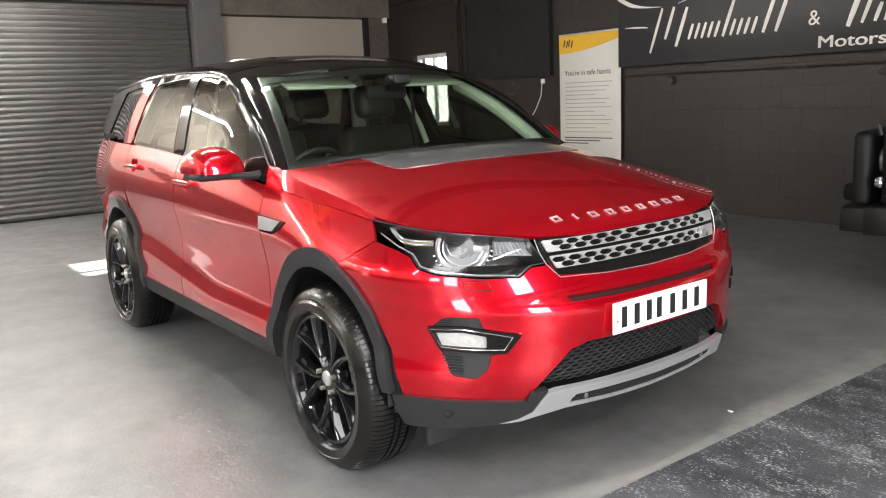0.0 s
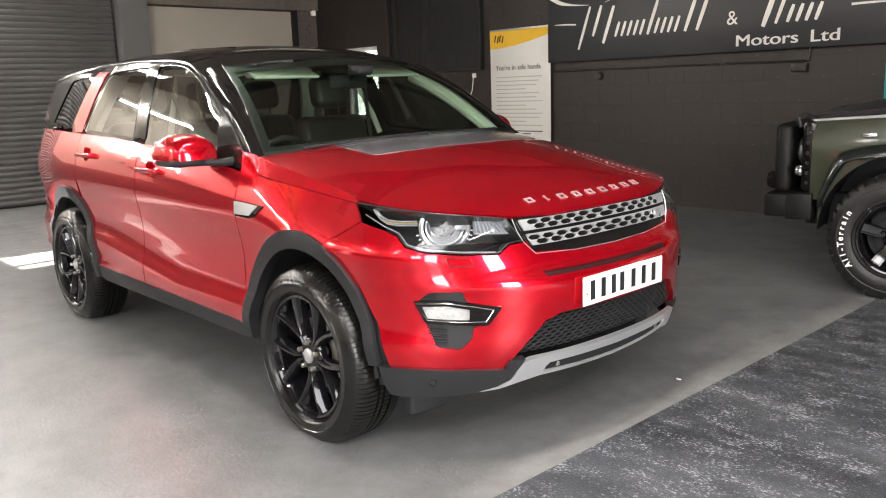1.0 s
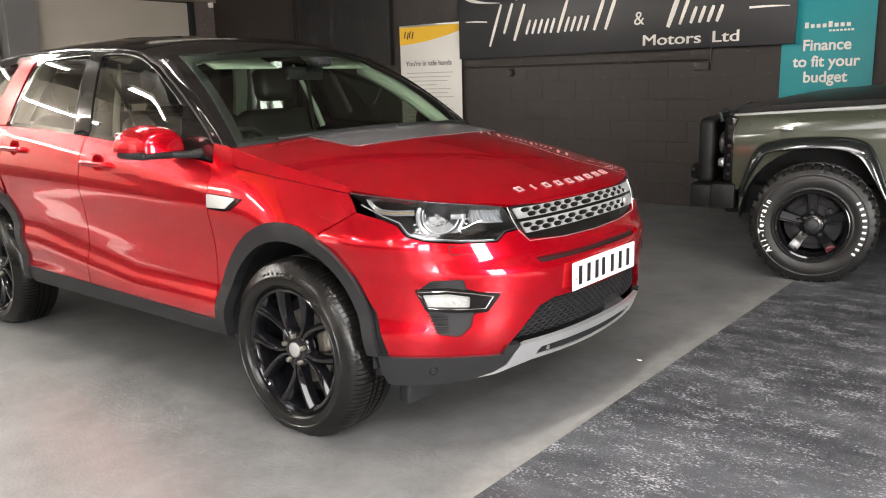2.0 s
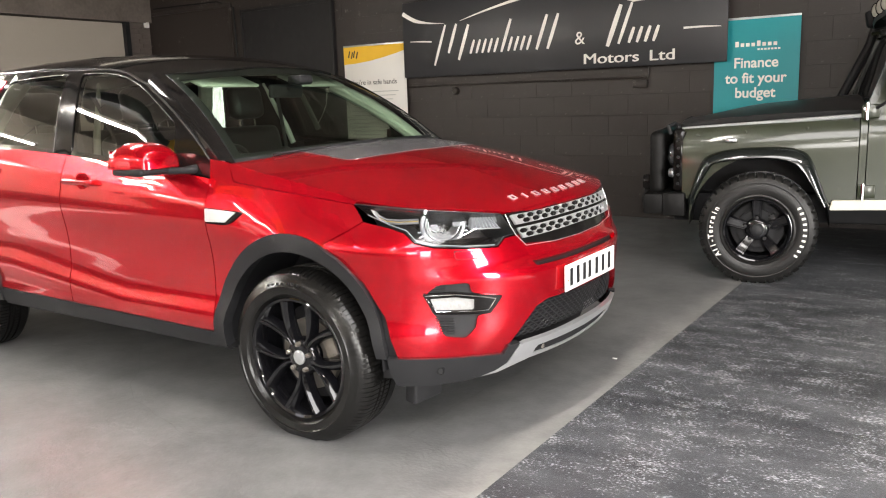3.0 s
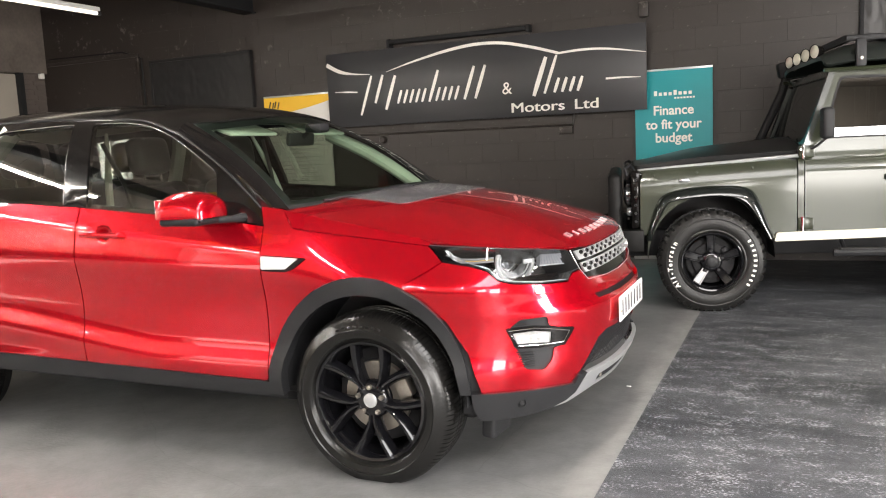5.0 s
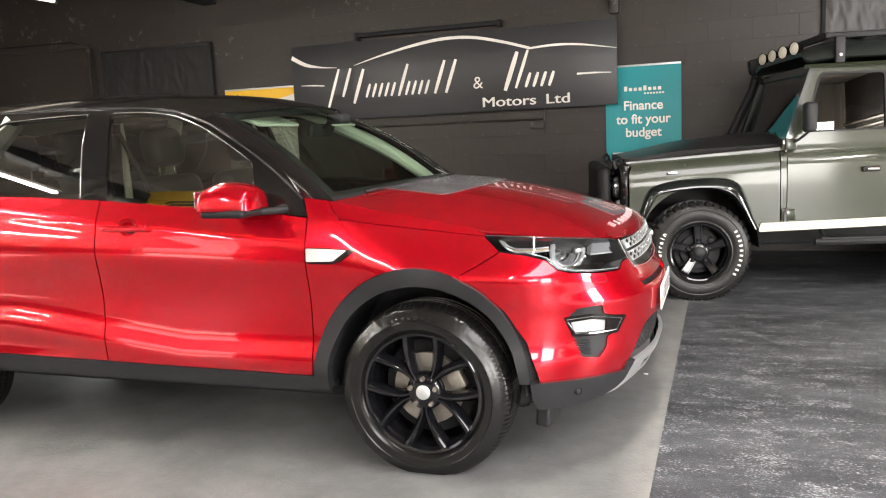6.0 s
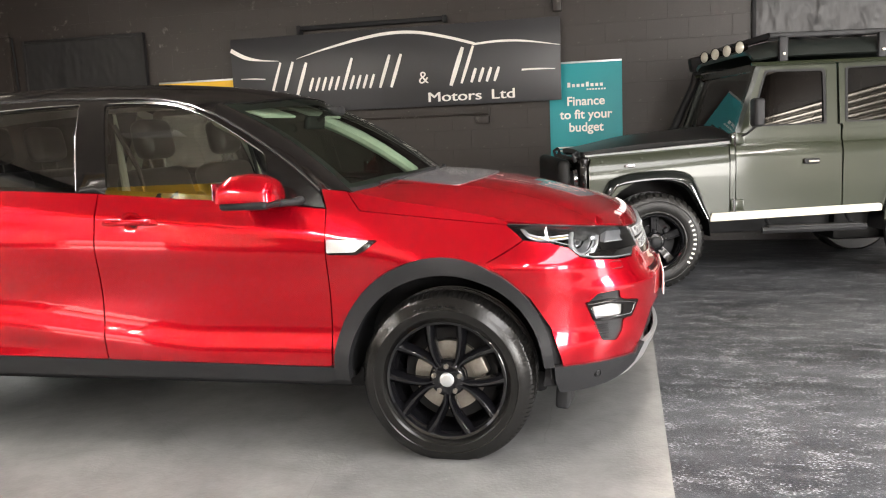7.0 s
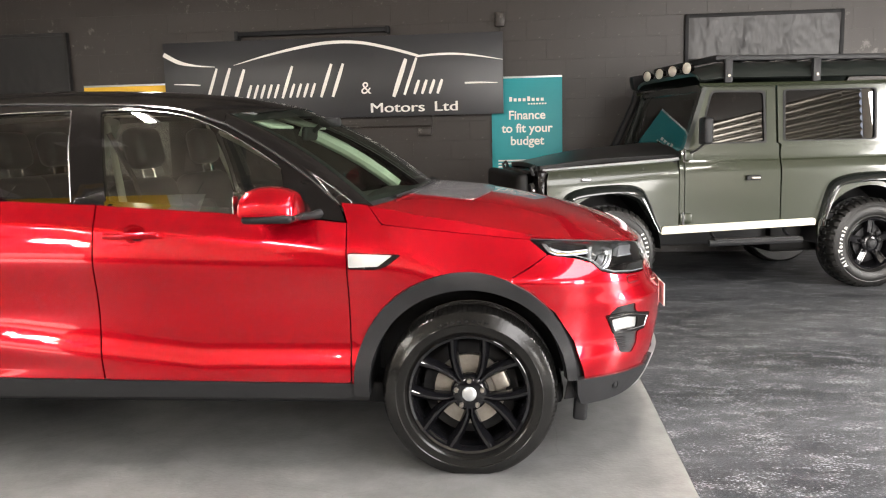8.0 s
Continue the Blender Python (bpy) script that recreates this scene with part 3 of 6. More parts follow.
# the bonnet folds down over its sides to meet the wings
skirt = [(x, wing_line(x) + .0008) for x in (.248, .205, .10, 0, -.1, -.2, -.3)] + [(-.350, 1.0565), (-.409, 1.132)]
skirt += [(x, hood_top(x, rim_at(x)[1])[2]) for x in (-.40, -.3, -.2, -.1, 0, .1, .205, .248)]
pair("bonnet_side", skirt, skin, RED, bonnet, CORE, step=.045)

# doors
front_doors = pair("front_door", fillet([(-.499, 1.064), (-.496, .392), (-1.572, .404), (-1.588, .60), (-1.586, 1.153), (-1.20, 1.124), (-.80, 1.098)], [.0, .02, .02, .0, .0, 0, 0]), side, RED, car, CORE, step=.021, holes=[arc(-1.405, 1.030, .050, .040, 0, 342, 19)])
RARCH = arc(-2.741, .372, .478, .494, -10, 100, 14)
rear_doors = pair("rear_door", [(-1.593, 1.154), (-1.595, .60), (-1.580, .405)] + [(-2.26, .413), (-2.27, .44)] + RARCH[2:9] + [(-2.50, .95), (-2.50, 1.190), (-2.0, 1.176)], side, RED, car, CORE, step=.021, holes=[arc(-2.335, 1.074, .050, .040, 0, 342, 19)])
pair("rear_wing", [(-2.507, 1.190), (-2.507, .95)] + RARCH[9:] + arc(-2.741, .372, .478, .494, 105, 185, 10) + [(-3.3, .40), (-3.60, .45), (-3.66, .8), (-3.62, 1.15), (-3.5, 1.21), (-3.0, 1.205)], side, RED, car, CORE, step=.05)
for k, way in ((0, 1), (1, -1)):
    for door, hx in ((front_doors[k], -1.405), (rear_doors[k], -2.335)):
        zz = 1.030 + .022 * (hx + 1.405) / -.93 * 2
        y = -half(hx, zz)
        cup = lathe([(.0, -.019), (.030, -.018), (.043, -.010), (.049, .0)], 24, m=pose(hx, y + .001, zz, 90, 0, 0) @ Matrix.Diagonal((1.1, .9, 1, 1)))
        bar = box((hx - .128, y - .036, zz - .016), (hx + .118, y - .014, zz + .011), .010, segments=3)
        box((hx - .125, y - .03, zz - .012), (hx - .095, y + .01, zz + .009), .004, bar)
        box((hx + .09, y - .03, zz - .012), (hx + .12, y + .01, zz + .010), .004, bar)
        for bm, nm, mt, lb in ((cup, "handle_recess", RED, ""), (bar, "handle", RED, "red door handle")):
            if way < 0:
                bm2 = flipped(bm)
                bm.free()
                bm = bm2
            part(nm, bm, mt, door, lb)

# sills and arch trims
sill = [(-.475, .335), (-.482, .388), (-1.57, .401), (-2.27, .41), (-2.27, .335), (-2.2, .322), (-.52, .322)]
pair("sill_trim", sill, side, TRIM, car, CORE, off=.004, depth=.03, step=.06)
ring = arc(-.012, .372, .471, .485, 184, 4, 30) + [(.459, .403), (.419, .403)] + arc(0, .365, .420, .426, 6, 184, 26)
pair("arch_trim", ring, skin, TRIM, car, CORE, off=.016, depth=.05, step=.05)
ring2 = arc(-2.741, .372, .476, .492, 184, -4, 30) + arc(-2.741, .365, .420, .426, -4, 184, 26)
pair("arch_trim", ring2, side, TRIM, car, CORE, off=.016, depth=.05, step=.05)
for ax in (0, -2.741):
    for way in (1, -1):
        liner = bmesh.new()
        a0 = [Vector((ax + .432 * math.cos(radians(a)), 0, .365 + .436 * math.sin(radians(a)))) for a in range(-2, 183, 8)]
        rows = [[liner.verts.new((p.x, -way * y, p.z)) for p in a0] for y in (.895, .60, .55)]
        rows.append([liner.verts.new((ax + (p.x - ax) * .2, -way * .55, .365 + (p.z - .365) * .2)) for p in a0])
        for r, s in zip(rows, rows[1:]):
            for i in range(len(r) - 1):
                liner.faces.new((r[i], r[i + 1], s[i + 1], s[i]))
        part("wheel_arch_liner", liner, TRIM_DARK, car)

# front bumper
half_edge_top = [(1.325, .832), (1.194, .917), (1.065, .899), (.985, .880), (.93, .843), (.85, .826), (.70, .812), (.545, .803), (.497, .832), (.415, .836), (.40, .80), (.20, .782), (0, .778)]
half_edge_low = [(0, .566), (.20, .566), (.36, .566), (.43, .545), (.48, .489), (.548, .415), (.585, .376), (.80, .374), (.998, .381), (1.02, .452), (1.062, .562), (1.156, .690), (1.276, .783)]
bumper_outline = half_edge_top + [(-s, z) for s, z in half_edge_top[-2::-1]] + [(-s, z) for s, z in half_edge_low[:0:-1]] + half_edge_low
fog_hole = fillet([(.905, .655), (.86, .686), (.742, .686), (.735, .648), (.614, .617), (.655, .556), (.706, .553), (.706, .505), (.740, .470), (.825, .484), (.868, .566), (.885, .58)], .012, 2)
slot = fillet([(-.385, .724), (.41, .730), (.40, .711), (-.375, .706)], .006, 2)
bumper = part("front_bumper", patch(bumper_outline, wrap, CORE, depth=.03, step=.02, holes=[fog_hole, [(-s, z) for s, z in fog_hole], slot]), RED, car)
part("bumper_slot", patch([(-.42, .70), (.42, .70), (.43, .735), (-.42, .735)], wrap, CORE, off=-.022, depth=.005, step=.08), TRIM_DARK, bumper)
corner = [(1.046, .401), (.95, .401), (.86, .399), (.70, .392), (.572, .379), (.556, .412), (.500, .412), (.526, .372), (.545, .334), (.59, .312), (.655, .298), (.74, .290), (.86, .287), (.985, .287), (1.008, .293), (1.036, .340)]
pair("bumper_corner", corner, wrap, TRIM, bumper, CORE, off=.012, depth=.03, step=.05)
for s in (.835, -.835):
    p = Vector(wrap(s, .348))
    n = Vector((.60, -.80 if s > 0 else .80, 0))
    part("parking_sensor", lathe([(0, .006), (.009, .006), (.011, .004), (.012, 0), (.016, 0), (.016, .004), (.018, -.002)], 20, m=Matrix.Translation(p + n * .012) @ n.to_track_quat("Z", "Y").to_matrix().to_4x4()), TRIM_DARK, bumper)
# the lower mouth: hexagon mesh and silver skid plate
part("intake_back", patch([(-.56, .40), (.56, .40), (.44, .57), (-.44, .57)], wrap, CORE, off=-.07, depth=.004, step=.08), TRIM_DARK, bumper)
mesh_bm, hw, hh = bmesh.new(), .040, .0135
for r in range(13):
    for c in range(-15, 16):
        s, z = c * hw + (hw / 2 if r % 2 else 0), .408 + r * .0128
        if inside((s, z), [(.53, .425), (.43, .553), (-.43, .553), (-.53, .425)]):
            pts = [(s - hw * .50, z), (s - hw * .20, z + hh * .46), (s + hw * .20, z + hh * .46), (s + hw * .50, z)]
            tube([Vector(wrap(a, b)) + Vector((-.028, 0, 0)) for a, b in pts], .0022, 4, mesh_bm)
            pts = [(s - hw * .50, z), (s - hw * .20, z - hh * .46), (s + hw * .20, z - hh * .46), (s + hw * .50, z)]
            tube([Vector(wrap(a, b)) + Vector((-.028, 0, 0)) for a, b in pts], .0022, 4, mesh_bm)
part("intake_mesh", mesh_bm, TRIM, bumper, "black hexagon mesh")
skid_half = [(0, .412), (.13, .412), (.32, .411), (.471, .410), (.502, .402), (.522, .374), (.540, .334), (.585, .313), (.655, .299), (.58, .301), (.50, .318), (.42, .330), (.409, .343), (.402, .366), (.388, .379), (.307, .380), (.152, .379), (0, .376)]
part("skid_plate", patch(skid_half + [(-s, z) for s, z in skid_half[-2:0:-1]], wrap, CORE, off=.013, depth=.02, step=.05), SILVER, bumper, "satin silver skid plate")
part("skid_gap", patch([(-.43, .32), (.43, .32), (.42, .382), (-.42, .382)], wrap, CORE, off=.004, depth=.01, step=.08), TRIM_DARK, bumper)
lip = [(0, .330), (.20, .334), (.31, .339), (.425, .344), (.50, .319), (.42, .326), (.30, .325), (.15, .321), (0, .317)]
part("skid_lip", patch(lip + [(-s, z) for s, z in lip[-2:0:-1]], wrap, CORE, off=.009, depth=.02, step=.08), SILVER, bumper, "satin silver lower lip")
for way in (1, -1):
    eye_at = Vector(wrap(.335 * way, .357))
    part("tow_eye", box((-.012, -.008, -.011), (.006, .008, .011), .003, m=Matrix.Translation(eye_at)), STEEL, bumper)
# wind deflectors ahead of the front wheels
for way in (1, -1):
    part("wheel_deflector", box((-.030, -.085, -.040), (.030, .085, .09), .014, m=pose(.475, -.690 * way, .225, 0, 4, -6 * way), segments=3), TRIM, bumper)
# fog lamp units
FOG = mat("fog_lamp_reflector_white", (.36, .355, .34), .35, .2, .25, 60, .4, .8, 70)
for way in (1, -1):
    f = (lambda s, z: wrap(s, z)) if way > 0 else (lambda s, z: wrap(-s, z))
    unit = part("fog_lamp_surround", patch(fillet([(.905, .655), (.86, .690), (.735, .690), (.60, .617), (.650, .545), (.70, .50), (.740, .462), (.83, .478), (.89, .58)], .01, 2), f, CORE, off=-.007, depth=.004, step=.05), TRIM, bumper)
    blade = fillet([(.922, .654), (.80, .655), (.604, .622), (.655, .556), (.875, .572)], .010, 3)
    part("fog_lamp_bezel", patch(blade, f, CORE, off=.006, depth=.028, step=.04, holes=[fillet([(.892, .634), (.80, .636), (.722, .620), (.722, .578), (.870, .588)], .006, 2)]), BLACK_GLOSS, unit, "gloss black fog lamp blade")
    part("bezel_edge", tube([Vector(f(q, z)) + Vector((.62, -.78 * way, 0)) * .0085 for q, z in ((.912, .6455), (.80, .6465), (.70, .629), (.634, .613), (.663, .572), (.76, .575), (.868, .584))], .0022, 6, closed=True), CHROME, unit, "thin chrome line")
    part("fog_lamp_reflector", patch([(.90, .640), (.80, .642), (.695, .62), (.695, .568), (.875, .580)], f, CORE, off=-.0045, depth=.004, step=.03), FOG, unit)
    part("fog_lamp_lens", patch([(.90, .640), (.80, .642), (.695, .62), (.695, .568), (.875, .580)], f, CORE, off=.001, depth=.0, step=.03), LENS, unit)
    for i in range(7):
        part("vent_rib", tube([f(.872 - .006 * i, .556 - .010 * i), f(.80 - .002 * i, .551 - .0095 * i)], .0028, 5), TRIM_DARK, unit)
    for i in range(3):
        part("vent_rib", tube([f(.885 - .008 * i, .664 + .008 * i), f(.835, .664 + .008 * i)], .0024, 5), TRIM_DARK, unit)
    part("tow_gap", patch(fillet([(.758, .809), (.665, .805), (.657, .772), (.755, .775)], .008, 2), f, CORE, off=.0006, depth=.003, step=.03), TRIM_DARK, bumper) if way > 0 else None
    part("tow_cover", patch(fillet([(.755, .806), (.668, .802), (.660, .775), (.752, .778)], .008, 2), f, CORE, off=.0016, depth=.003, step=.03), RED, bumper) if way > 0 else None

# grille
g_half = [(.478, .922), (.43, .84), (.392, .795), (.20, .784), (0, .780)]
g_top = [(0, .915), (.20, .918), (.40, .922)]
g_out = g_half + [(-s, z) for s, z in g_half[-2::-1]] + [(-s, z) for s, z in g_top[::-1]] + g_top[1:]
grille = part("grille", patch(fillet(g_out, .006, 2), wrap, CORE, off=-.006, depth=.01, step=.05), BLACK_GLOSS, car, "gloss black grille with two silver honeycomb bars")
for z0, z1, e0, e1 in ((.880, .912, .452, .425), (.826, .862, .418, .398)):
    honey = []
    n = 11
    for i in range(n):
        for row in (0, 1):
            s = -.38 + .76 * (i + .5 + (.5 if row else 0)) / n
            zc = z0 + .0050 + row * .0168
            if abs(s) < .385:
                honey.append([(s - .0318, zc), (s - .0180, zc + .0086), (s + .0180, zc + .0086), (s + .0318, zc), (s + .0180, zc - .0086), (s - .0180, zc - .0086)])
    bar = fillet([(e1, z0 - .006), (e0, z1), (-e0, z1), (-e1, z0 - .006)], .006, 2)
    part("grille_bar", patch(bar, wrap, CORE, off=.006, depth=.008, step=.06, holes=honey), SILVER, grille, "satin silver honeycomb grille bar")
edge = [(.484, .920), (.462, .880), (.436, .838), (.396, .792), (.20, .781), (0, .777)]
part("grille_surround", tube([Vector(wrap(q, z)) + Vector((.004, 0, 0)) for q, z in edge + [(-q, z) for q, z in edge[-2::-1]]], .0015, 6), SILVER, grille, "thin satin silver surround")
badge = Vector(wrap(-.315, .845)) + Vector((.012, .004, 0))
part("badge", lathe([(0, .004), (.90, .003), (1, 0), (1, -.01)], 24, m=Matrix.Translation(badge) @ pose(0, 0, 0, 0, 82, 18) @ Matrix.Diagonal((.019, .034, 1, 1))), SILVER, grille, "oval badge")

# raised letters on the bonnet's nose, one block each
for i in range(9):
    yy = -.335 + .67 * i / 8
    x = .725 - .22 * yy * yy
    p = Vector(hood_top(x, yy))
    e = 1e-3
    n = (Vector(hood_top(x + e, yy)) - p).cross(Vector(hood_top(x, yy + e)) - p).normalized()
    up = (Vector(hood_top(x - e, yy)) - p).normalized()
    m = Matrix((n.cross(up) * -1, up, n)).transposed().to_4x4()
    m.translation = p
    w = .019 if i != 1 else .005
    letter = box((-w, -.0165, 0), (w, -.0090, .004), .001, None, m)
    box((-w, .0090, 0), (w, .0165, .004), .001, letter, m)
    box((-w, -.0100, 0), (-w + .008, .0100, .0036), .0008, letter, m)
    if i != 1:
        box((w - .008, -.0100, 0), (w, .0100, .0036), .0008, letter, m)
    part("raised_mark", letter, SILVER, bonnet, "raised satin silver mark")

# number plate: printed marks stand as plain bars
plate = part("number_plate", box((-.260, -.0555, 0), (.260, .0555, .007), .004, m=Matrix.Translation(Vector((.898, -.012, .632))) @ pose(0, 0, 0, 90, 0, 90)), PLATE, car, "white number plate with black marks")
marks = (-.205, -.140, -.075, -.020, .055, .125, .195)
for c in marks:
    part("plate_mark", box((c - .0140, -.037, .0072), (c + .0140, .037, .0080), m=Matrix.Translation(Vector((.898, -.012, .632))) @ pose(0, 0, 0, 90, 0, 90)), INK, plate)
part("plate_rivet", lathe([(0, .010), (.004, .010), (.006, .0072)], 12, m=Matrix.Translation(Vector((.898, -.012, .632))) @ pose(0, 0, 0, 90, 0, 90) @ pose(-.240, -.01, 0)), mat("rusty_rivet", (.35, .16, .05), .6), plate)

# headlights
lamp_line = [(1.268, .982), (1.10, .974), (.978, .966), (.755, .950), (.60, .936), (.505, .924), (.430, .842), (.497, .838), (.545, .809), (.70, .818), (.85, .832), (.93, .849), (.985, .886), (1.065, .905), (1.19, .938)]
LAMP_GREY = mat("grey_lamp_bezel", (.075, .075, .078), .25, .6, .2, 20)
PROJECTOR = mat("projector_glass", (.16, .165, .17), .10, .5, .1, spec=.6)
GUIDE = mat("light_guide", (.34, .35, .36), .14, .5, .12, 40)
for way in (1, -1):
    f = (lambda s, z: wrap(s, z)) if way > 0 else (lambda s, z: wrap(-s, z))
    light = part("headlight", patch(lamp_line, f, CORE, off=-.150, depth=.004, step=.05), LAMP_GREY, car, "clear projector headlight with dark housing")
    part("headlight_wall", patch(fillet(lamp_line, .004, 1), f, CORE, off=.0, depth=.150, step=.06, holes=[[(s * .988 + .0105, .893 + (z - .893) * .95) for s, z in lamp_line]]), LAMP_DARK, light)
    part("headlight_bezel", tube([f(q, z) for q, z in ((.560, .8145), (.70, .8235), (.85, .8375), (.925, .8545), (.980, .8910), (1.065, .9105), (1.185, .9430))], .0026, 6), GUIDE, light, "thin bright lower edge")
    part("headlight_lens", patch(fillet(lamp_line, .004, 1), f, CORE, off=.002, depth=0, step=.04), LENS, light, "clear lens")
    n = Vector((.796, -.605 * way, 0))
    base = Matrix.Translation((.560, -.640 * way, .893)) @ n.to_track_quat("Z", "Y").to_matrix().to_4x4()
    if way > 0:
        RIBBED = mat("clear_ribbed_plastic", (.40, .41, .43), .12, .5, .1, 40)
        AMBER = mat("amber_lens", (.42, .30, .06), .3)
    X = way
    place = base @ pose(-.021 * X, .001, -.041)
    part("projector_shroud", lathe([(.040, -.004), (.052, .006), (.060, .004), (.064, -.012), (.070, -.05)], 40, m=place), BLACK_GLOSS, light)
    part("reflector_bowl", lathe([(.046, -.034), (.056, -.020), (.064, -.012), (.067, -.016)], 48, m=base), mat("smoked_reflector", (.13, .135, .14), .30, .6, .25, 30) if way > 0 else bpy.data.materials["smoked_reflector"], light)
    part("projector_ring", lathe([(.024, -.002), (.026, .010), (.031, .019), (.038, .017), (.043, .008), (.045, -.004)], 40, m=place), LAMP_INNER, light, "bright projector ring")
    part("projector", lathe([(0, .016), (.008, .015), (.016, .010), (.022, .003), (.026, -.004)], 32, m=place), PROJECTOR, light)
    # running light: an open ring round the projector with an inward tab, and a guide to the lamp's tip
    for rad, thick, lift in ((.086, .0095, .0), (.069, .0038, -.004)):
        hook = [base @ Vector((rad * math.cos(radians(a)) * X, rad * .93 * math.sin(radians(a)), lift)) for a in range(146, 398, 9)]
        part("running_light", tube(hook, thick, 10), GUIDE, light, "pale light guide")
    x0, x1 = sorted((.036 * X, .088 * X))
    part("running_light_tab", box((x0, -.014, -.006), (x1, .006, .008), .004, m=base), GUIDE, light)
    for i in range(16):
        a = radians(196 + 11 * i)
        part("bezel_facet", box((-.0035, -.006, -.004), (.0035, .006, .004), .0015, m=base @ pose(.1015 * math.cos(a) * X, .0945 * math.sin(a), -.004, 0, 0, math.degrees(a) * X + 90)), LAMP_INNER, light)
    arm = [Vector((x, y * way, z)) for x, y, z in ((.500, -.720, .912), (.430, -.745, .908), (.372, -.752, .909), (.340, -.756, .922), (.322, -.764, .944), (.309, -.768, .966))]
    for lift, thick in ((.006, .0048), (-.006, .0048)):
        part("running_light", tube([p + Vector((0, 0, lift)) for p in arm], thick, 8), GUIDE, light, "pale light guide")
    part("indicator", tube([p + Vector((-.004, .004 * way, 0)) for p in arm[:4]], .005, 8), AMBER, light, "amber indicator strip")
    # ribbed main reflector beside the grille
    top_l, top_r, low_r, low_l = (Vector((x, y * way, z)) for x, y, z in ((.646, -.582, .922), (.700, -.500, .918), (.722, -.452, .862), (.640, -.572, .868)))
    ribs = 9
    for i in range(ribs):
        q = []
        for u in ((i + .04) / ribs, (i + .96) / ribs):
            q += [top_l.lerp(top_r, u), low_l.lerp(low_r, u)]
        bm = bmesh.new()
        ridge = [(q[0] + q[2]) / 2 + n * .007, (q[1] + q[3]) / 2 + n * .007]
        vs = [bm.verts.new(p) for p in q + ridge + [p - n * .02 for p in q]]
        for k in ((0, 1, 5, 4), (4, 5, 3, 2), (0, 4, 2), (1, 3, 5), (0, 2, 8, 6), (1, 7, 9, 3), (0, 6, 7, 1), (2, 3, 9, 8)):
            bm.faces.new([vs[j] for j in k])
        bmesh.ops.recalc_face_normals(bm, faces=bm.faces)
        part("reflector_rib", bm, RIBBED, light, smooth=False)
    part("reflector_frame", tube([p + n * .004 for p in (top_l, top_r, low_r, low_l)], .0035, 6, closed=True), GUIDE, light)
    part("lamp_fin", patch([(.98, .868), (.86, .842), (.60, .830), (.50, .848), (.60, .856), (.84, .866)], f, CORE, off=-.060, depth=.008, step=.05), BLACK_GLOSS, light)

# wing vents
for way in (1, -1):
    g = (lambda x, z: side(x, z)) if way > 0 else (lambda x, z: (lambda p: (p[0], -p[1], p[2]))(side(x, z)))
    vent = part("wing_vent", patch(fillet([(-.490, .944), (-.268, .932), (-.330, .886), (-.370, .874), (-.488, .876)], .010, 3), g, CORE, off=.005, depth=.02, step=.05), BLACK_GLOSS, car, "silver and black wing vent")
    part("vent_blade", patch(fillet([(-.488, .940), (-.305, .930), (-.365, .886), (-.487, .884)], .006, 2), g, CORE, off=.010, depth=.008, step=.05), SILVER, vent, "satin silver vent blade")

# windscreen, pillars, cabin flanks, roof
part("windscreen", patch([(-.985, .02), (.985, .02), (.985, .985), (-.985, .985)], screen, CORE, depth=.004, step=(.12, .08)), CLEAR, car, "clear windscreen")
for poly in ([(-1.0, .90), (1.0, .90), (1.0, 1.02), (-1.0, 1.02)], [(-1.0, -.02), (1.0, -.02), (1.0, .055), (-1.0, .055)], [(-1.0, .055), (-.945, .055), (-.940, .90), (-1.0, .90)], [(1.0, .055), (.945, .055), (.940, .90), (1.0, .90)]):
    part("windscreen_band", patch(poly, screen, CORE, off=-.006, depth=.003, step=.1), INK, car)
pair("windscreen_pillar", [(-.02, -.03), (1.02, -.03), (1.02, 1.02), (-.02, 1.02)], pillar, BLACK_GLOSS, car, CORE, depth=.03, step=(.2, .06))
FRONT_TOP = [(-1.60, 1.559), (-1.50, 1.557), (-1.40, 1.552), (-1.30, 1.541), (-1.223, 1.526), (-1.161, 1.507), (-1.086, 1.477), (-1.028, 1.450), (-.94, 1.400), (-.86, 1.350), (-.80, 1.309)]
GLASS_F = [(-1.543, 1.146), (-1.612, 1.552)] + FRONT_TOP[1:] + [(-.787, 1.294), (-.768, 1.19), (-.760, 1.098), (-1.10, 1.115)]
REAR_TOP = [(-2.25, 1.548), (-2.0, 1.558), (-1.85, 1.561), (-1.752, 1.561)]
GLASS_R = fillet([(-1.700, 1.160), (-1.750, 1.562), (-2.19, 1.555), (-2.29, 1.53), (-2.48, 1.192)], [.01, .012, .04, .04, .02], 3)
GLASS_Q = fillet([(-2.77, 1.225), (-2.53, 1.50), (-2.57, 1.545), (-3.05, 1.52), (-3.30, 1.25)], .02, 3)
v_line = [pillar_line(v) for v in (0, .15, .3, .45, .6, .75, .9, 1.0)]
ROOF_X = (-1.1, -1.17, -1.24, -1.31, -1.43, -1.6, -2.0, -2.6, -3.2, -3.5)
flank_out = [(-.503, 1.056)] + v_line + [(x, roof_rim(x)) for x in ROOF_X] + [(-3.60, 1.15), (-3.0, 1.135), (-2.4, 1.115), (-1.6, 1.085), (-1.0, 1.055)]
pair("window_frame", flank_out, gside, BLACK_GLOSS, car, CORE, depth=.03, step=.07, holes=[GLASS_F, GLASS_R, GLASS_Q])
grow = lambda poly, k: [(sum(p[0] for p in poly) / len(poly) * (1 - k) + p[0] * k, sum(p[1] for p in poly) / len(poly) * (1 - k) + p[1] * k) for p in poly]
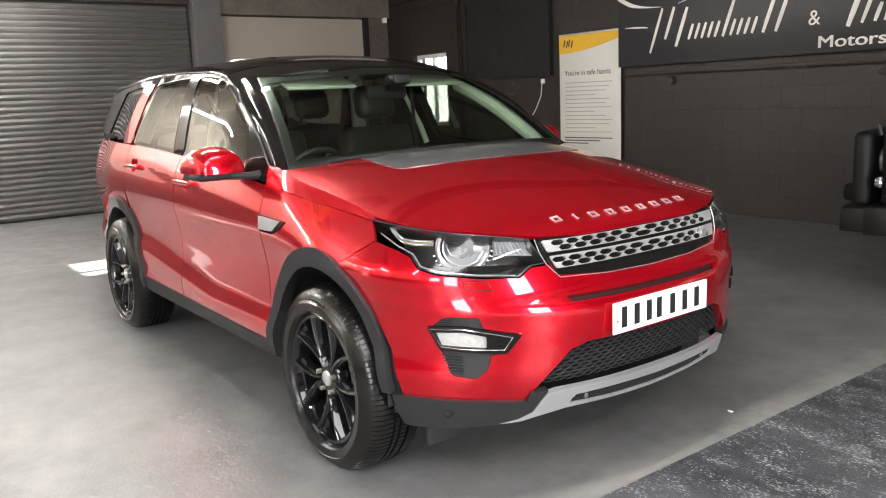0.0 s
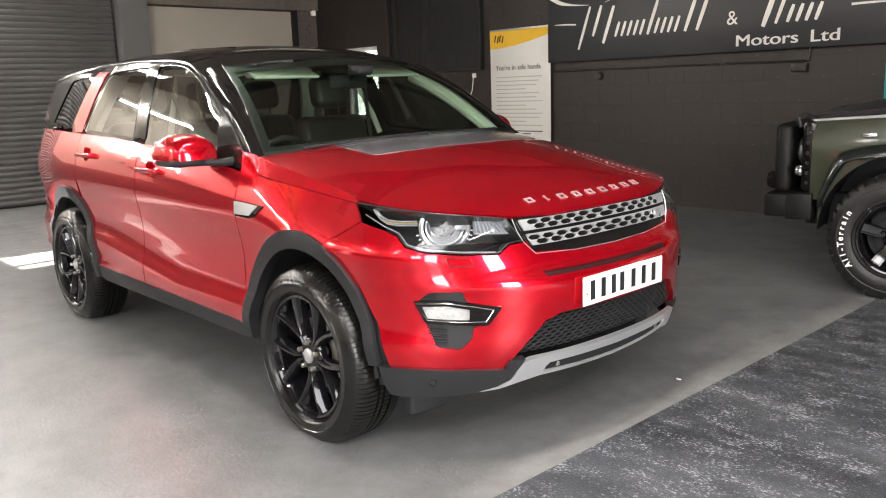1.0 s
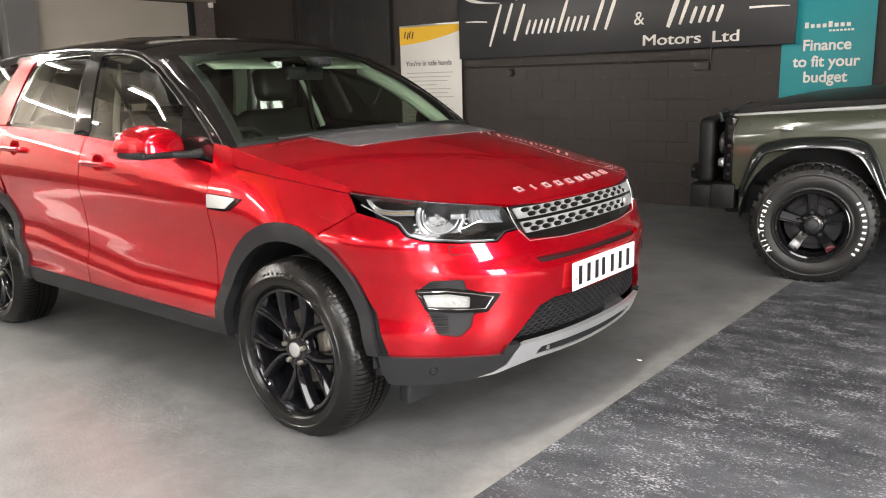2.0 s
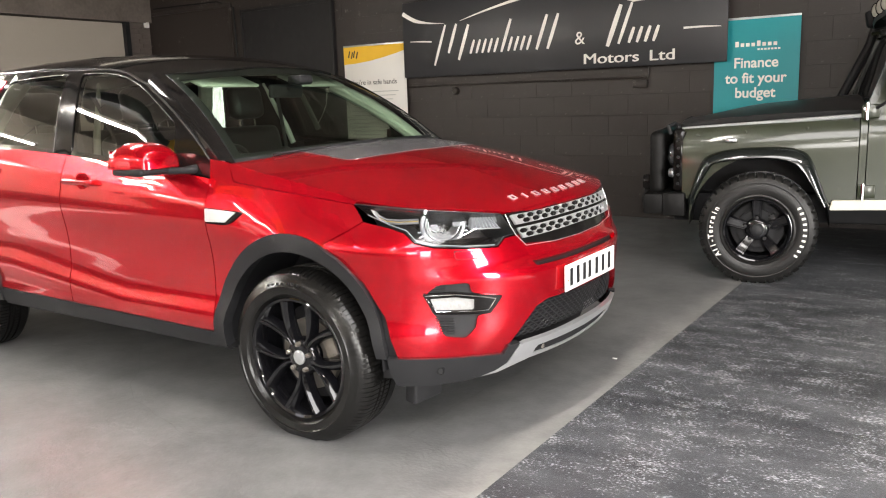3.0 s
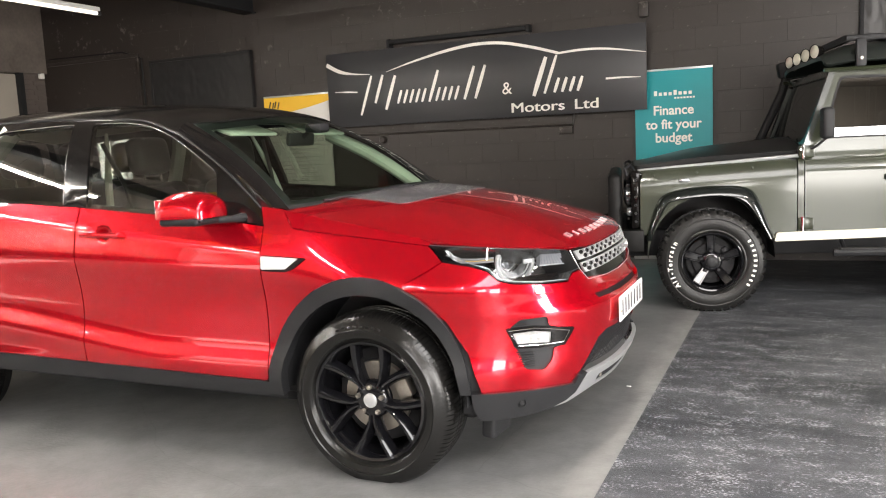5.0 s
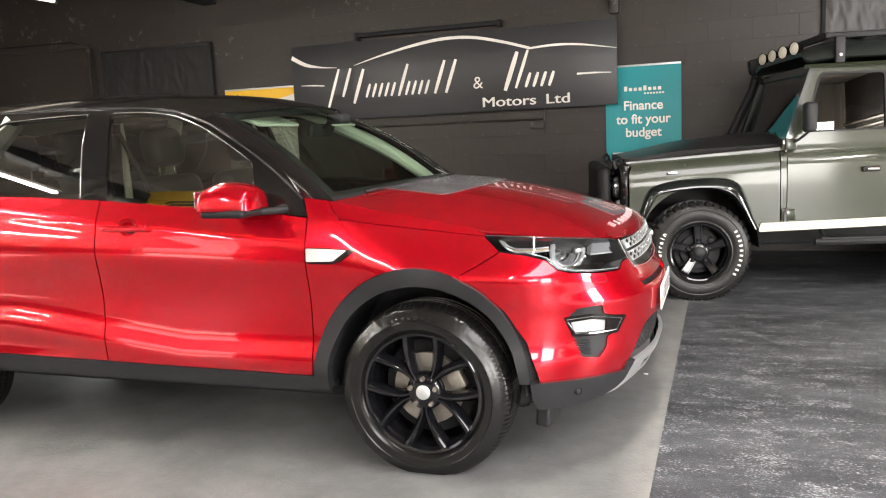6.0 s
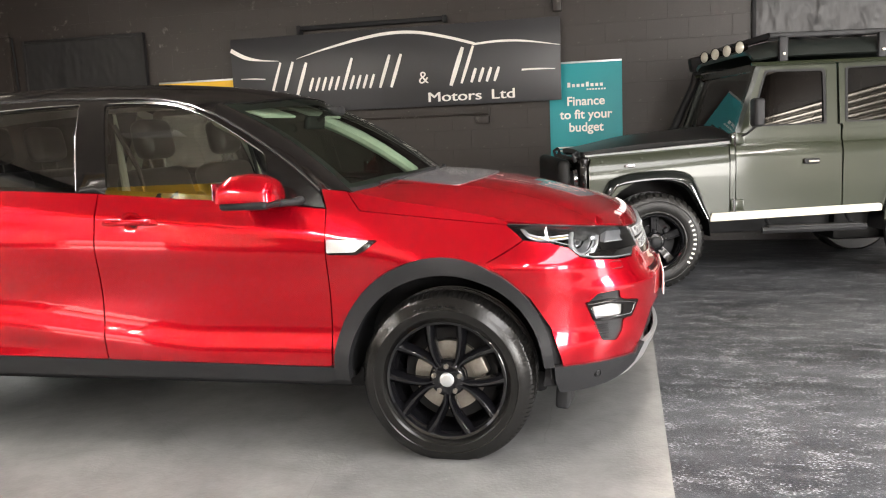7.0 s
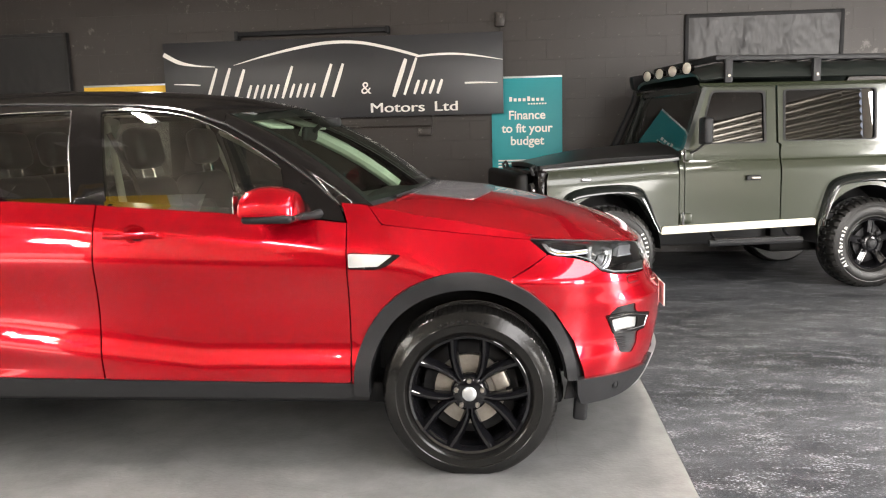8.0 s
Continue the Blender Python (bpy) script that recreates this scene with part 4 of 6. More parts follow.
pair("door_window", grow(GLASS_F, 1.02), gflat, SIDE_GLASS, front_doors, CORE, "clear side window", off=-.006, depth=0, step=.07)
pair("door_window", grow(GLASS_R, 1.02), gflat, TINTED, rear_doors, CORE, "dark tinted side window", off=-.006, depth=0, step=.07)
pair("quarter_window", grow(GLASS_Q, 1.02), gside, TINTED, car, CORE, "dark tinted quarter window", off=-.006, depth=0, step=.07)
pair("rear_pillar", [(-2.51, 1.17), (-2.33, 1.548), (-2.50, 1.556), (-2.75, 1.19)], gside, RED, car, CORE, "red sloping rear pillar", off=.006, depth=.012, step=.06)
SEAL = mat("worn_bright_seal", (.50, .49, .48), .22, .8, .3)
for line, owners in ((FRONT_TOP, front_doors), (REAR_TOP + [(-1.735, 1.40), (-1.716, 1.28), (-1.702, 1.17)], rear_doors)):
    for k, way in ((0, 1), (1, -1)):
        part("window_seal", tube([Vector((q[0], q[1] * way - .001 * way, q[2])) for q in (gside(*p) for p in line)], .0024, 6), SEAL, owners[k], "bright worn window seal")
pair("mirror_sail", [(-.508, 1.066), (-.752, 1.096), (-.762, 1.19), (-.780, 1.296)] + [pillar_line(v) for v in (.50, .38, .26, .14, .02)], gflat, BLACK_GLOSS, car, CORE, off=.004, depth=.01, step=.05)
for way in (1, -1):
    edge = [Vector(gside(*p)) for p in v_line[0:]] + [Vector(gside(x, roof_rim(x) - .004)) for x in ROOF_X]
    edge = [Vector((p.x, p.y * way - .004 * way, p.z)) for p in edge]
    part("roof_trim", tube(edge, .006, 6), mat("dark_bright_trim", (.25, .25, .26), .15, .9, .1) if way > 0 else bpy.data.materials["dark_bright_trim"], car)
    low = [Vector(gside(x, z)) for x, z in ((-.80, 1.088), (-1.1, 1.110), (-1.55, 1.140), (-1.75, 1.152), (-2.3, 1.176))]
    part("belt_trim", tube([Vector((p.x, p.y * way - .003 * way, p.z)) for p in low], .006, 6), BLACK_GLOSS, car)
roof_out = [(-.893, 0), (-.910, -.3), (-.97, -.5), (-1.062, -.612), (-1.050, -.728)] + [(x, -roof_half(x)) for x in ROOF_X] + [(-3.62, -.3), (-3.63, 0)]
part("roof", patch(roof_out + [(x, -y) for x, y in roof_out[-2:0:-1]], roof_top, CORE, depth=.02, step=.07), BLACK_GLOSS, car, "gloss black roof")
for y in (.30, -.30):
    part("roof_rib", tube([Vector(roof_top(x, y)) + Vector((0, 0, .001)) for x in (-1.5, -2.0, -2.6, -3.2)], .004, 6), BLACK_GLOSS, car)
part("tailgate_glass", patch([(-.55, 0), (.55, 0), (.50, 1), (-.50, 1)], lambda y, v: (-3.66 + .10 * v, y, 1.18 + .38 * v), CORE, depth=.01, step=.2), TINTED, car)

# door mirrors
for way in (1, -1):
    def mir(u, v, w):
        return Vector((u, (-1 if way > 0 else 1) * v, w))
    bm = bmesh.new()
    rings = []
    for k in range(14):
        t = min(1, k / 12)
        x = -.885 + .214 * (.5 - .5 * math.cos(math.pi * t)) + (.006 if k == 13 else 0)
        h = (.046, .070, .088, .100, .108, .112, .113, .111, .106, .099, .090, .080, .068, .056)[k]
        yc, dy = .990 - .022 * t, (.086, .097, .102, .104, .104, .104, .103, .102, .100, .098, .095, .091, .085, .075)[k]
        rings.append([mir(x, yc + .012 * (1 - t) + dy * math.copysign(abs(math.cos(a)) ** .72, math.cos(a)), 1.116 + h * max(0.0, math.sin(a)) ** .72) for a in [math.pi * j / 16 for j in range(17)]])
    vs = [[bm.verts.new(p) for p in r] for r in rings]
    for r, s in zip(vs, vs[1:]):
        for j in range(16):
            bm.faces.new((r[j], r[j + 1], s[j + 1], s[j]))
    bm.faces.new(vs[0])
    bm.faces.new(vs[-1])
    bmesh.ops.recalc_face_normals(bm, faces=bm.faces)
    mirror = part("door_mirror", bm, RED, car, "red door mirror on a black base", sharp=89)
    y0, y1 = sorted(((-1 if way > 0 else 1) * .90, (-1 if way > 0 else 1) * 1.095))
    part("mirror_base", box((-.872, y0 + .004, 1.086), (-.668, y1 - .006, 1.119), .015, segments=3), TRIM_DARK, mirror)
    part("mirror_foot", tube([mir(-.70, .96, 1.100), mir(-.64, .88, 1.098), mir(-.62, .83, 1.10)], [.016, .016, .022], 10), TRIM_DARK, mirror)
    part("mirror_glass", box((-.910, y0 + .03, 1.125), (-.904, y1 - .03, 1.195), .002), CHROME, mirror)
    part("mirror_indicator", box((-.700, y0 + .02, 1.100), (-.655, y1 - .06, 1.112), .004), TRIM_DARK, mirror)

# wipers
for y0, y1 in ((-.62, -.02), (-.02, .50)):
    pts = [Vector(screen(y0 / .77 + (y1 - y0) / .77 * t, -.012 + .025 * t)) + Vector((.01, 0, .014)) for t in (0, .25, .5, .75, 1)]
    part("wiper", tube(pts, .007, 6), TRIM_DARK, car)

# ---- wheels ----
kink = spline((.035, .009), (.055, .028), (.075, .043), (.092, .050), (.111, .0555), (.135, .0605), (.165, .0645), (.195, .066), (.24, .066))


def wheel(name, owner, x, y, r, rim, width, spokes, out, white=False, turn=0.0):
    """A wheel whose outer face lies at y, facing out (-1 or 1)."""
    base = pose(x, y, r - (.012 if white else .027), -90 * out if out > 0 else 90, 0, 0) @ pose(0, 0, 0, 0, 0, turn)
    n = 240 if white else 440
    w = width
    # z is the outer face, tread below it
    side_wall = r - rim
    prof = [(rim, -.010), (rim + .006, .002), (rim + side_wall * .10, .012), (rim + side_wall * .16, .008), (rim + side_wall * .30, .018), (rim + side_wall * .56, .018), (rim + side_wall * .60, .0145), (rim + side_wall * .64, .016), (rim + side_wall * .82, .006), (r - .010, -.012),
            (r - .003, -.024), (r, -.042), (r, -.088), (r - .008, -.090), (r - .008, -.097), (r, -.099), (r, -w * .5 + .004), (r - .008, -w * .5 + .002), (r - .008, -w * .5 - .006), (r, -w * .5 - .008),
            (r, -w + .085), (r - .008, -w + .083), (r - .008, -w + .075), (r, -w + .073), (r - .004, -w + .03), (r - .03, -w + .005), (rim, -w)]
    if not white:
        # a road tyre: the sidewall ends in a thin rib, the shoulder rolls over to the tread
        prof[3:12] = [(rim + .014, .010), (rim + .022, .018), (rim + .050, .021), (rim + .0535, .0245), (rim + .057, .021), (rim + .074, .014), (r - .020, -.002), (r - .008, -.020), (r, -.046)]
    bm = bmesh.new()
    loops = []
    for k, (rad, h) in enumerate(prof):
        row = []
        for i in range(n):
            # each tread block has a narrow groove before it
            a = 2 * math.pi * ((i // 4) + (0, .13, .17, .96)[i % 4]) / (n // 4)
            q = rad
            if white:
                a = 2 * math.pi * ((i // 6) + (0, .14, .30, .40, .84, .94)[i % 6]) / (n // 6)
                if k in (9, 10, 11, 12, 15, 16, 19, 20) and (i + 3 * (k > 12)) % 6 < 2:
                    q -= .013
            elif k in (10, 11, 12, 15, 16, 19, 20) and i % 4 < 2:
                q -= .0040
            p = base @ Vector((q * math.cos(a), q * math.sin(a), h))
            p.z = max(p.z, .001)
            row.append(bm.verts.new(p))
        loops.append(row)
    for a, b in zip(loops, loops[1:]):
        for i in range(n):
            bm.faces.new((a[i], a[(i + 1) % n], b[(i + 1) % n], b[i]))
    bmesh.ops.recalc_face_normals(bm, faces=bm.faces)
    hub = part(name, lathe([(.0, -.05), (.055, -.05), (.06, -.10), (.06, -w * .8)], 24, m=base), ALLOY, owner)
    part("tyre", bm, DULL_RUBBER if white else RUBBER, hub, "black off-road tyre" if white else "black rubber tyre", sharp=28)
    part("rim", lathe([(rim + .004, .002), (rim, .004), (rim - .010, .000), (rim - .016, -.012), (rim - .024, -.05), (rim - .030, -w * .9), (rim, -w)], 72, m=base), ALLOY, hub)
    section = ((-1.25, -.045), (-1, -.010), (-.30, .004), (.30, .004), (1, -.010), (1.25, -.045))
    section_w = ((-1.1, -.040), (-1, -.004), (-.86, .005), (-.68, .005), (-.56, -.003), (.56, -.003), (.68, .005), (.86, .005), (1, -.004), (1.1, -.040))
    for k in range(spokes):
        a = 2 * math.pi * k / spokes
        bm = bmesh.new()
        for d in ((-1, 1) if not white else (0,)):
            rows = []
            for t, rr in ((0, .045), (.2, .085), (.45, .13), (.7, .19), (1, rim - .008)) if white else ((0, .040), (.07, .055), (.17, .075), (.26, .092), (.36, .111), (.48, .135), (.63, .165), (.80, .200), (1, rim - .013)):
                aa = a
                wd = (.0150 + .0055 * t * t) if not white else (.027 + .010 * t)
                zz = -.026 + .022 * t if not white else -.055 + .030 * t
                tn = Vector((-math.sin(aa), math.cos(aa), 0))
                # the two arms of a spoke part near the hub, kink, and then run side by side to the rim
                apart = 0 if white else d * kink(rr)
                c = Vector((rr * math.cos(aa), rr * math.sin(aa), 0)) + tn * apart
                rows.append([bm.verts.new(base @ (c + tn * wd * s + Vector((0, 0, zz + h)))) for s, h in (section_w if white else section)])
            for p, q in zip(rows, rows[1:]):
                for i in range(len(p)):
                    bm.faces.new((p[i], p[(i + 1) % len(p)], q[(i + 1) % len(p)], q[i]))
        bmesh.ops.recalc_face_normals(bm, faces=bm.faces)
        part("spoke", bm, ALLOY, hub, sharp=40)
    part("hub_plate", lathe([(0, -.020), (.055, -.020), (.070, -.026), (.078, -.036), (.082, -.06)], 40, m=base), ALLOY, hub)
    if not white:
        part("centre_cap", lathe([(0, -.010), (.026, -.011), (.030, -.014), (.031, -.03)], 32, m=base), SILVER, hub, "plain silver centre cap")
    else:
        part("centre_cap", lathe([(0, .004), (.026, .003), (.040, -.002), (.046, -.010), (.047, -.05)], 32, m=base), TRIM, hub)
    for k in range(5):
        a, far_out = 2 * math.pi * k / 5, .082 if white else .057
        part("wheel_nut", lathe([(0, -.004), (.008, -.005), (.0105, -.009), (.0105, -.03)], 6, m=base @ pose(far_out * math.cos(a), far_out * math.sin(a), -.012 if white else .002) @ Matrix.Diagonal((1.25, 1.25, 1, 1) if white else (1, 1, 1, 1))), STEEL if not white else TRIM, hub)
    part("brake_disc", lathe([(.07, -.085), (rim * .60, -.085), (rim * .60, -.11), (.07, -.11)], 48, m=base, close=True), STEEL if not white else TRIM_DARK, hub, "worn steel brake disc" if not white else "dark brake disc")
    part("brake_caliper", box((.10, -.055, -.12), (rim * .66, .055, -.065), .012, m=base @ pose(0, 0, 0, 0, 0, 25 - turn)), STEEL if not white else TRIM_DARK, hub, "greyed brake caliper" if not white else "dark brake caliper")
    part("wheel_back", lathe([(.05, -w * .94), (rim - .02, -w * .94)], 40, m=base), DULL_RUBBER if white else TRIM_DARK, hub)
    part("hub_carrier", lathe([(0, -.125), (rim * .8, -.125)], 40, m=base), TRIM_DARK, hub)
    # moulded or painted marks on the sidewall, as plain bars
    rr = rim + (r - rim) * (.50 if white else .52)
    if white and out < 0:
        for i, sign_text in enumerate("All-Terrain"):
            a = 215 - 6.4 * i - turn
            if sign_text != " ":
                words("sidewall_letter", sign_text, WHITE, hub, base @ pose((rr - .017) * math.cos(radians(a)), (rr - .017) * math.sin(radians(a)), .0185, 0, 0, a - 90), .050, align="CENTER", bold=.0012)
    if white and out > 0:
        return hub
    a0, cnt, step, bw, bh, top = (-34, 10, 7.2, .0072, .0125, .0205) if white else (76, 8, 5.0, .008, .010, .0188)
    for i in range(cnt):
        a = radians(a0 + i * step - turn)
        bar = box((-bw, -bh, .016), (bw, bh, top), .001, None, base @ pose(rr * math.cos(a), rr * math.sin(a), 0, 0, 0, math.degrees(a) - 90), 1)
        part("sidewall_mark", bar, WHITE if white else RUBBER, hub, "white sidewall marking bar" if white else "")
    return hub


for ax in (0, -2.741):
    for out in (-1, 1):
        wheel("wheel", car, ax, .918 * out, .370, .252, .235, 5, out, turn=18 if ax == 0 else 40)

# ---- the cabin ----
def seat(y, x, label):
    s = part("seat", box((x - .02, y - .26, .48), (x + .50, y + .26, .66), .06, segments=3), LEATHER, car, label)
    part("backrest", box((-.08, -.25, 0), (.08, .25, .66), .06, m=pose(x - .02, y, .60, 0, -14, 0), segments=3), LEATHER, s)
    part("bolster", box((.02, -.27, .02), (.12, -.18, .50), .04, m=pose(x - .02, y, .60, 0, -14, 0), segments=3), LEATHER, s)
    part("bolster", box((.02, .18, .02), (.12, .27, .50), .04, m=pose(x - .02, y, .60, 0, -14, 0), segments=3), LEATHER, s)
    part("headrest", box((-.05, -.13, .70), (.06, .13, .90), .05, m=pose(x - .02, y, .60, 0, -10, 0), segments=3), LEATHER, s)
    for d in (-.06, .06):
        part("headrest_post", tube([(x - .13, y + d, 1.22), (x - .15, y + d, 1.34)], .007, 6), CHROME, s)


for y in (-.37, .37):
    seat(y, -1.43, "black leather front seat")
for y in (-.42, 0, .42):
    seat(y, -2.35, "black leather rear seat")
dash_prof = [(-.42, .70), (-.40, 1.085), (-.62, 1.105), (-.86, 1.07), (-.92, .98), (-.86, .80), (-.80, .60)]
dash = bmesh.new()
rows = [[dash.verts.new((x, y, z)) for x, z in dash_prof] for y in (-.74, -.5, 0, .5, .74)]
for a, b in zip(rows, rows[1:]):
    for i in range(len(dash_prof) - 1):
        dash.faces.new((a[i], a[i + 1], b[i + 1], b[i]))
bmesh.ops.recalc_face_normals(dash, faces=dash.faces)
dashboard = part("dashboard", dash, LEATHER, car, "black dashboard", sharp=50)
part("instrument_hood", box((-.90, -.55, 1.04), (-.68, -.22, 1.13), .035, segments=3), LEATHER, dashboard)
wheel_m = pose(-.98, -.38, 1.00, 0, -66, 0)
circle = [wheel_m @ Vector((.185 * math.cos(2 * math.pi * i / 40), .185 * math.sin(2 * math.pi * i / 40), 0)) for i in range(40)]
steering = part("steering_wheel", tube(circle, .016, 10, closed=True), LEATHER, car, "black steering wheel")
part("steering_boss", lathe([(0, .03), (.06, .025), (.075, 0), (.05, -.05)], 24, m=wheel_m), LEATHER, steering)
for a in (20, 160, 270):
    part("steering_spoke", tube([wheel_m @ Vector((.06 * math.cos(radians(a)), .06 * math.sin(radians(a)), 0)), wheel_m @ Vector((.18 * math.cos(radians(a)), .18 * math.sin(radians(a)), 0))], .013, 8), LEATHER, steering)
rear_view = part("rear_view_mirror", box((-.015, -.12, -.035), (.015, .12, .035), .014, m=pose(-.86, 0, 1.44, 0, 8, 0), segments=3), TRIM_DARK, car)
part("mirror_stem", tube([(-.84, 0, 1.45), (-.78, 0, 1.50)], .012, 8), TRIM_DARK, rear_view)
part("camera_pod", box((-.80, -.05, 1.47), (-.70, .05, 1.52), .015), TRIM_DARK, rear_view)
part("headliner", patch([(-1.0, -.60), (-3.4, -.58), (-3.4, .58), (-1.0, .60)], lambda x, y: (x, y, roof_top(x, y)[2] - .045), (-1.5, 0, 0), depth=.004, step=.2), BEIGE, car, "pale roof lining")
for y in (-.34, .34):
    part("sun_visor", box((-.09, -.19, -.008), (.09, .19, .008), .007, m=pose(-.985, y, 1.500, 0, 20, 0)), BEIGE, car, "pale folded sun visor")
for way in (1, -1):
    inner = []
    for v in (.03, .2, .4, .6, .8, .98):
        a, b = Vector(screen(-.985, v)), Vector(gside(*pillar_line(v)))
        p = a.lerp(b, .45) + Vector((-.05, .036, -.03))
        inner.append(Vector((p.x, p.y * way, p.z)))
    part("pillar_lining", tube(inner, [.036, .038, .040, .041, .042, .043], 10), BEIGE, car, "pale pillar lining")
    post = [Vector((x, y * way, z)) for x, y, z in ((-1.640, -.592, 1.510), (-1.612, -.622, 1.42), (-1.585, -.655, 1.33), (-1.555, -.690, 1.23), (-1.528, -.718, 1.12))]
    part("pillar_lining", tube(post, [.008, .013, .016, .018, .018], 8), BEIGE, car, "pale pillar lining")
    belt_path = [Vector((-1.60, -.665 * way, 1.46)), Vector((-1.52, -.62 * way, 1.25)), Vector((-1.46, -.60 * way, 1.0))]
    part("seat_belt", tube(belt_path, .012, 6), LEATHER, car)
    part("rear_pillar_lining", tube([Vector((p[0], (p[1] + .05) * way, p[2])) for p in (gside(-2.48, 1.2), gside(-2.36, 1.4), gside(-2.26, 1.55))], .05, 8), BEIGE, car)
    lining = patch([(-.55, .45), (-1.56, .45), (-1.56, 1.10), (-.55, 1.06)], side, CORE, off=-.06, depth=.002, step=.2)
    if way < 0:
        lining = flipped(lining)
    part("door_lining", lining, LEATHER, car)
part("cabin_floor", box((-3.5, -.74, .34), (-.5, .74, .40), .01), TRIM_DARK, car)

# ---- fittings of the hall ----
def flat_box(name, x0, x1, y0, y1, z0, z1, material, parent, label="", bevel=.003):
    return part(name, box((x0, y0, z0), (x1, y1, z1), bevel), material, parent, label)


BRICK = mat("old_dark_brick", (.075, .060, .052), .8, 0, .45, 5, .5, .5, 50)
BOARD = mat("beige_boarding", (.31, .275, .235), .6, 0, .12, 1.1, .2, .2, 30)
POST = mat("grey_painted_post", (.10, .096, .095), .6, 0, .2, 2, .2)
wall("pillar_west", (WEST - .06, 2.04, 0), (WEST + .20, 2.46, TOP), POST, .01)
wall("boarding", (WEST - .06, 2.46, 0), (WEST - .02, 5.02, 2.72), BOARD)
wall("trim", (WEST - .06, 4.98, 0), (WEST + .06, 5.06, 2.74), TRIM_DARK)
wall("beam_west", (WEST - .06, 2.46, 2.74), (WEST + .10, NORTH, TOP), mat("stained_dark_plaster", (.085, .070, .060), .7, 0, .75, 3.2, .5, .6, 22))
pier = wall("pier", (WEST - .06, 5.06, 0), (WEST + .03, NORTH, 2.74), BRICK)
white_box = thing("alarm_box", "small white plastic box high on the brick pier", "alarm box")
part("box_body", box((WEST + .045, 5.325, 2.665), (WEST + .10, 5.405, 2.765), .012), WHITE, white_box)


# window in the north wall
window = thing("window_1", "small bright window with a white frame", "window", kind="structure")
FRAME = mat("white_window_frame", (.75, .75, .74), .4, 0, .06, 8)
for x0, x1, z0, z1 in ((-8.45, -8.39, .95, 2.08), (-7.61, -7.55, .95, 2.08), (-8.39, -7.61, 2.02, 2.08), (-8.39, -7.61, .95, 1.01), (-8.02, -7.98, 1.01, 2.02)):
    flat_box("window_frame", x0, x1, NORTH + .08, NORTH + .14, z0, z1, FRAME, window)
flat_box("pane", -8.39, -7.61, NORTH + .105, NORTH + .111, 1.01, 2.02, LENS, window, bevel=0)
wall("backdrop", (-11.5, NORTH + 2.2, -.2), (-5.5, NORTH + 2.3, 4), mat("pale_yard_wall", (.46, .48, .50), .9, 0, .1, 2, .2))
# black boards on the north wall
CLOTH = mat("black_sheeting", (.006, .0055, .006), .50, 0, .3, 3, .3)
SHEET = mat("grey_plastic_sheeting", (.030, .0295, .031), .40, 0, .2, 3, .3)


def creased(name, x0, x1, z0, z1, y, material, label, depth, parent=None, n=60):
    """A hanging sheet with upright creases."""
    bm = bmesh.new()
    rows = []
    for j in range(31):
        v = j / 30
        row = []
        for i in range(n + 1):
            u = i / n
            x, z = x0 + (x1 - x0) * u, z0 + (z1 - z0) * v
            d = depth * (noise.noise((x * 7, z * 1.6, 3.1)) + .6 * noise.noise((x * 17 + z * 5, z * 5, 8.0)) + .3 * noise.noise((x * 40, z * 12, 1.0)))
            row.append(bm.verts.new((x, y - abs(d) - .004, z)))
        rows.append(row)
    for a, b in zip(rows, rows[1:]):
        for i in range(n):
            bm.faces.new((a[i], a[i + 1], b[i + 1], b[i]))
    bmesh.ops.recalc_face_normals(bm, faces=bm.faces)
    return part(name, bm, material, parent, label)


board = thing("covered_board", "black plastic sheet stapled over a wall board", "wall panel")
creased("sheet", -6.94, -5.24, 1.66, 2.72, NORTH - .05, CLOTH, "", .013, board)
for x0, x1, z0, z1 in ((-6.98, -6.94, 1.62, 2.76), (-5.24, -5.20, 1.62, 2.76), (-6.94, -5.24, 2.72, 2.76), (-6.94, -5.24, 1.62, 1.66)):
    flat_box("board_frame", x0, x1, NORTH - .07, NORTH - .001, z0, z1, CLOTH, board)
flat_box("board_back", -6.94, -5.24, NORTH - .045, NORTH - .001, 1.66, 2.72, CLOTH, board)
cover = thing("covered_window", "crumpled grey plastic sheet over a high window", "window cover")
creased("sheet", 2.14, 3.78, 2.21, 2.66, NORTH - .03, SHEET, "", .016, cover, 90)
for x0, x1, z0, z1 in ((2.10, 2.14, 2.17, 2.70), (3.78, 3.82, 2.17, 2.70), (2.14, 3.78, 2.66, 2.70), (2.14, 3.78, 2.17, 2.21)):
    flat_box("cover_frame", x0, x1, NORTH - .05, NORTH - .001, z0, z1, TRIM_DARK, cover)
door = thing("door_1", "flush black painted door with a cable beside it", "door", kind="structure")
flat_box("door_trim", -9.05, -7.20, NORTH - .035, NORTH - .001, 2.84, 2.89, PAINT, door)
flat_box("door_trim", -7.26, -7.20, NORTH - .035, NORTH - .001, 0, 2.84, PAINT, door)
cable = thing("cable", "two thin black cables clipped to the wall", "cable")
part("cable_run", tube([(-7.12, NORTH - .015, 0), (-7.13, NORTH - .015, 1.5), (-7.16, NORTH - .015, 2.82), (-7.5, NORTH - .015, 2.93), (-9.0, NORTH - .015, 2.95)], .012, 6), TRIM_DARK, cable)
part("cable_run", tube([(-7.17, NORTH - .012, 0), (-7.19, NORTH - .012, 1.5), (-7.22, NORTH - .012, 2.70)], .008, 6), TRIM_DARK, cable)
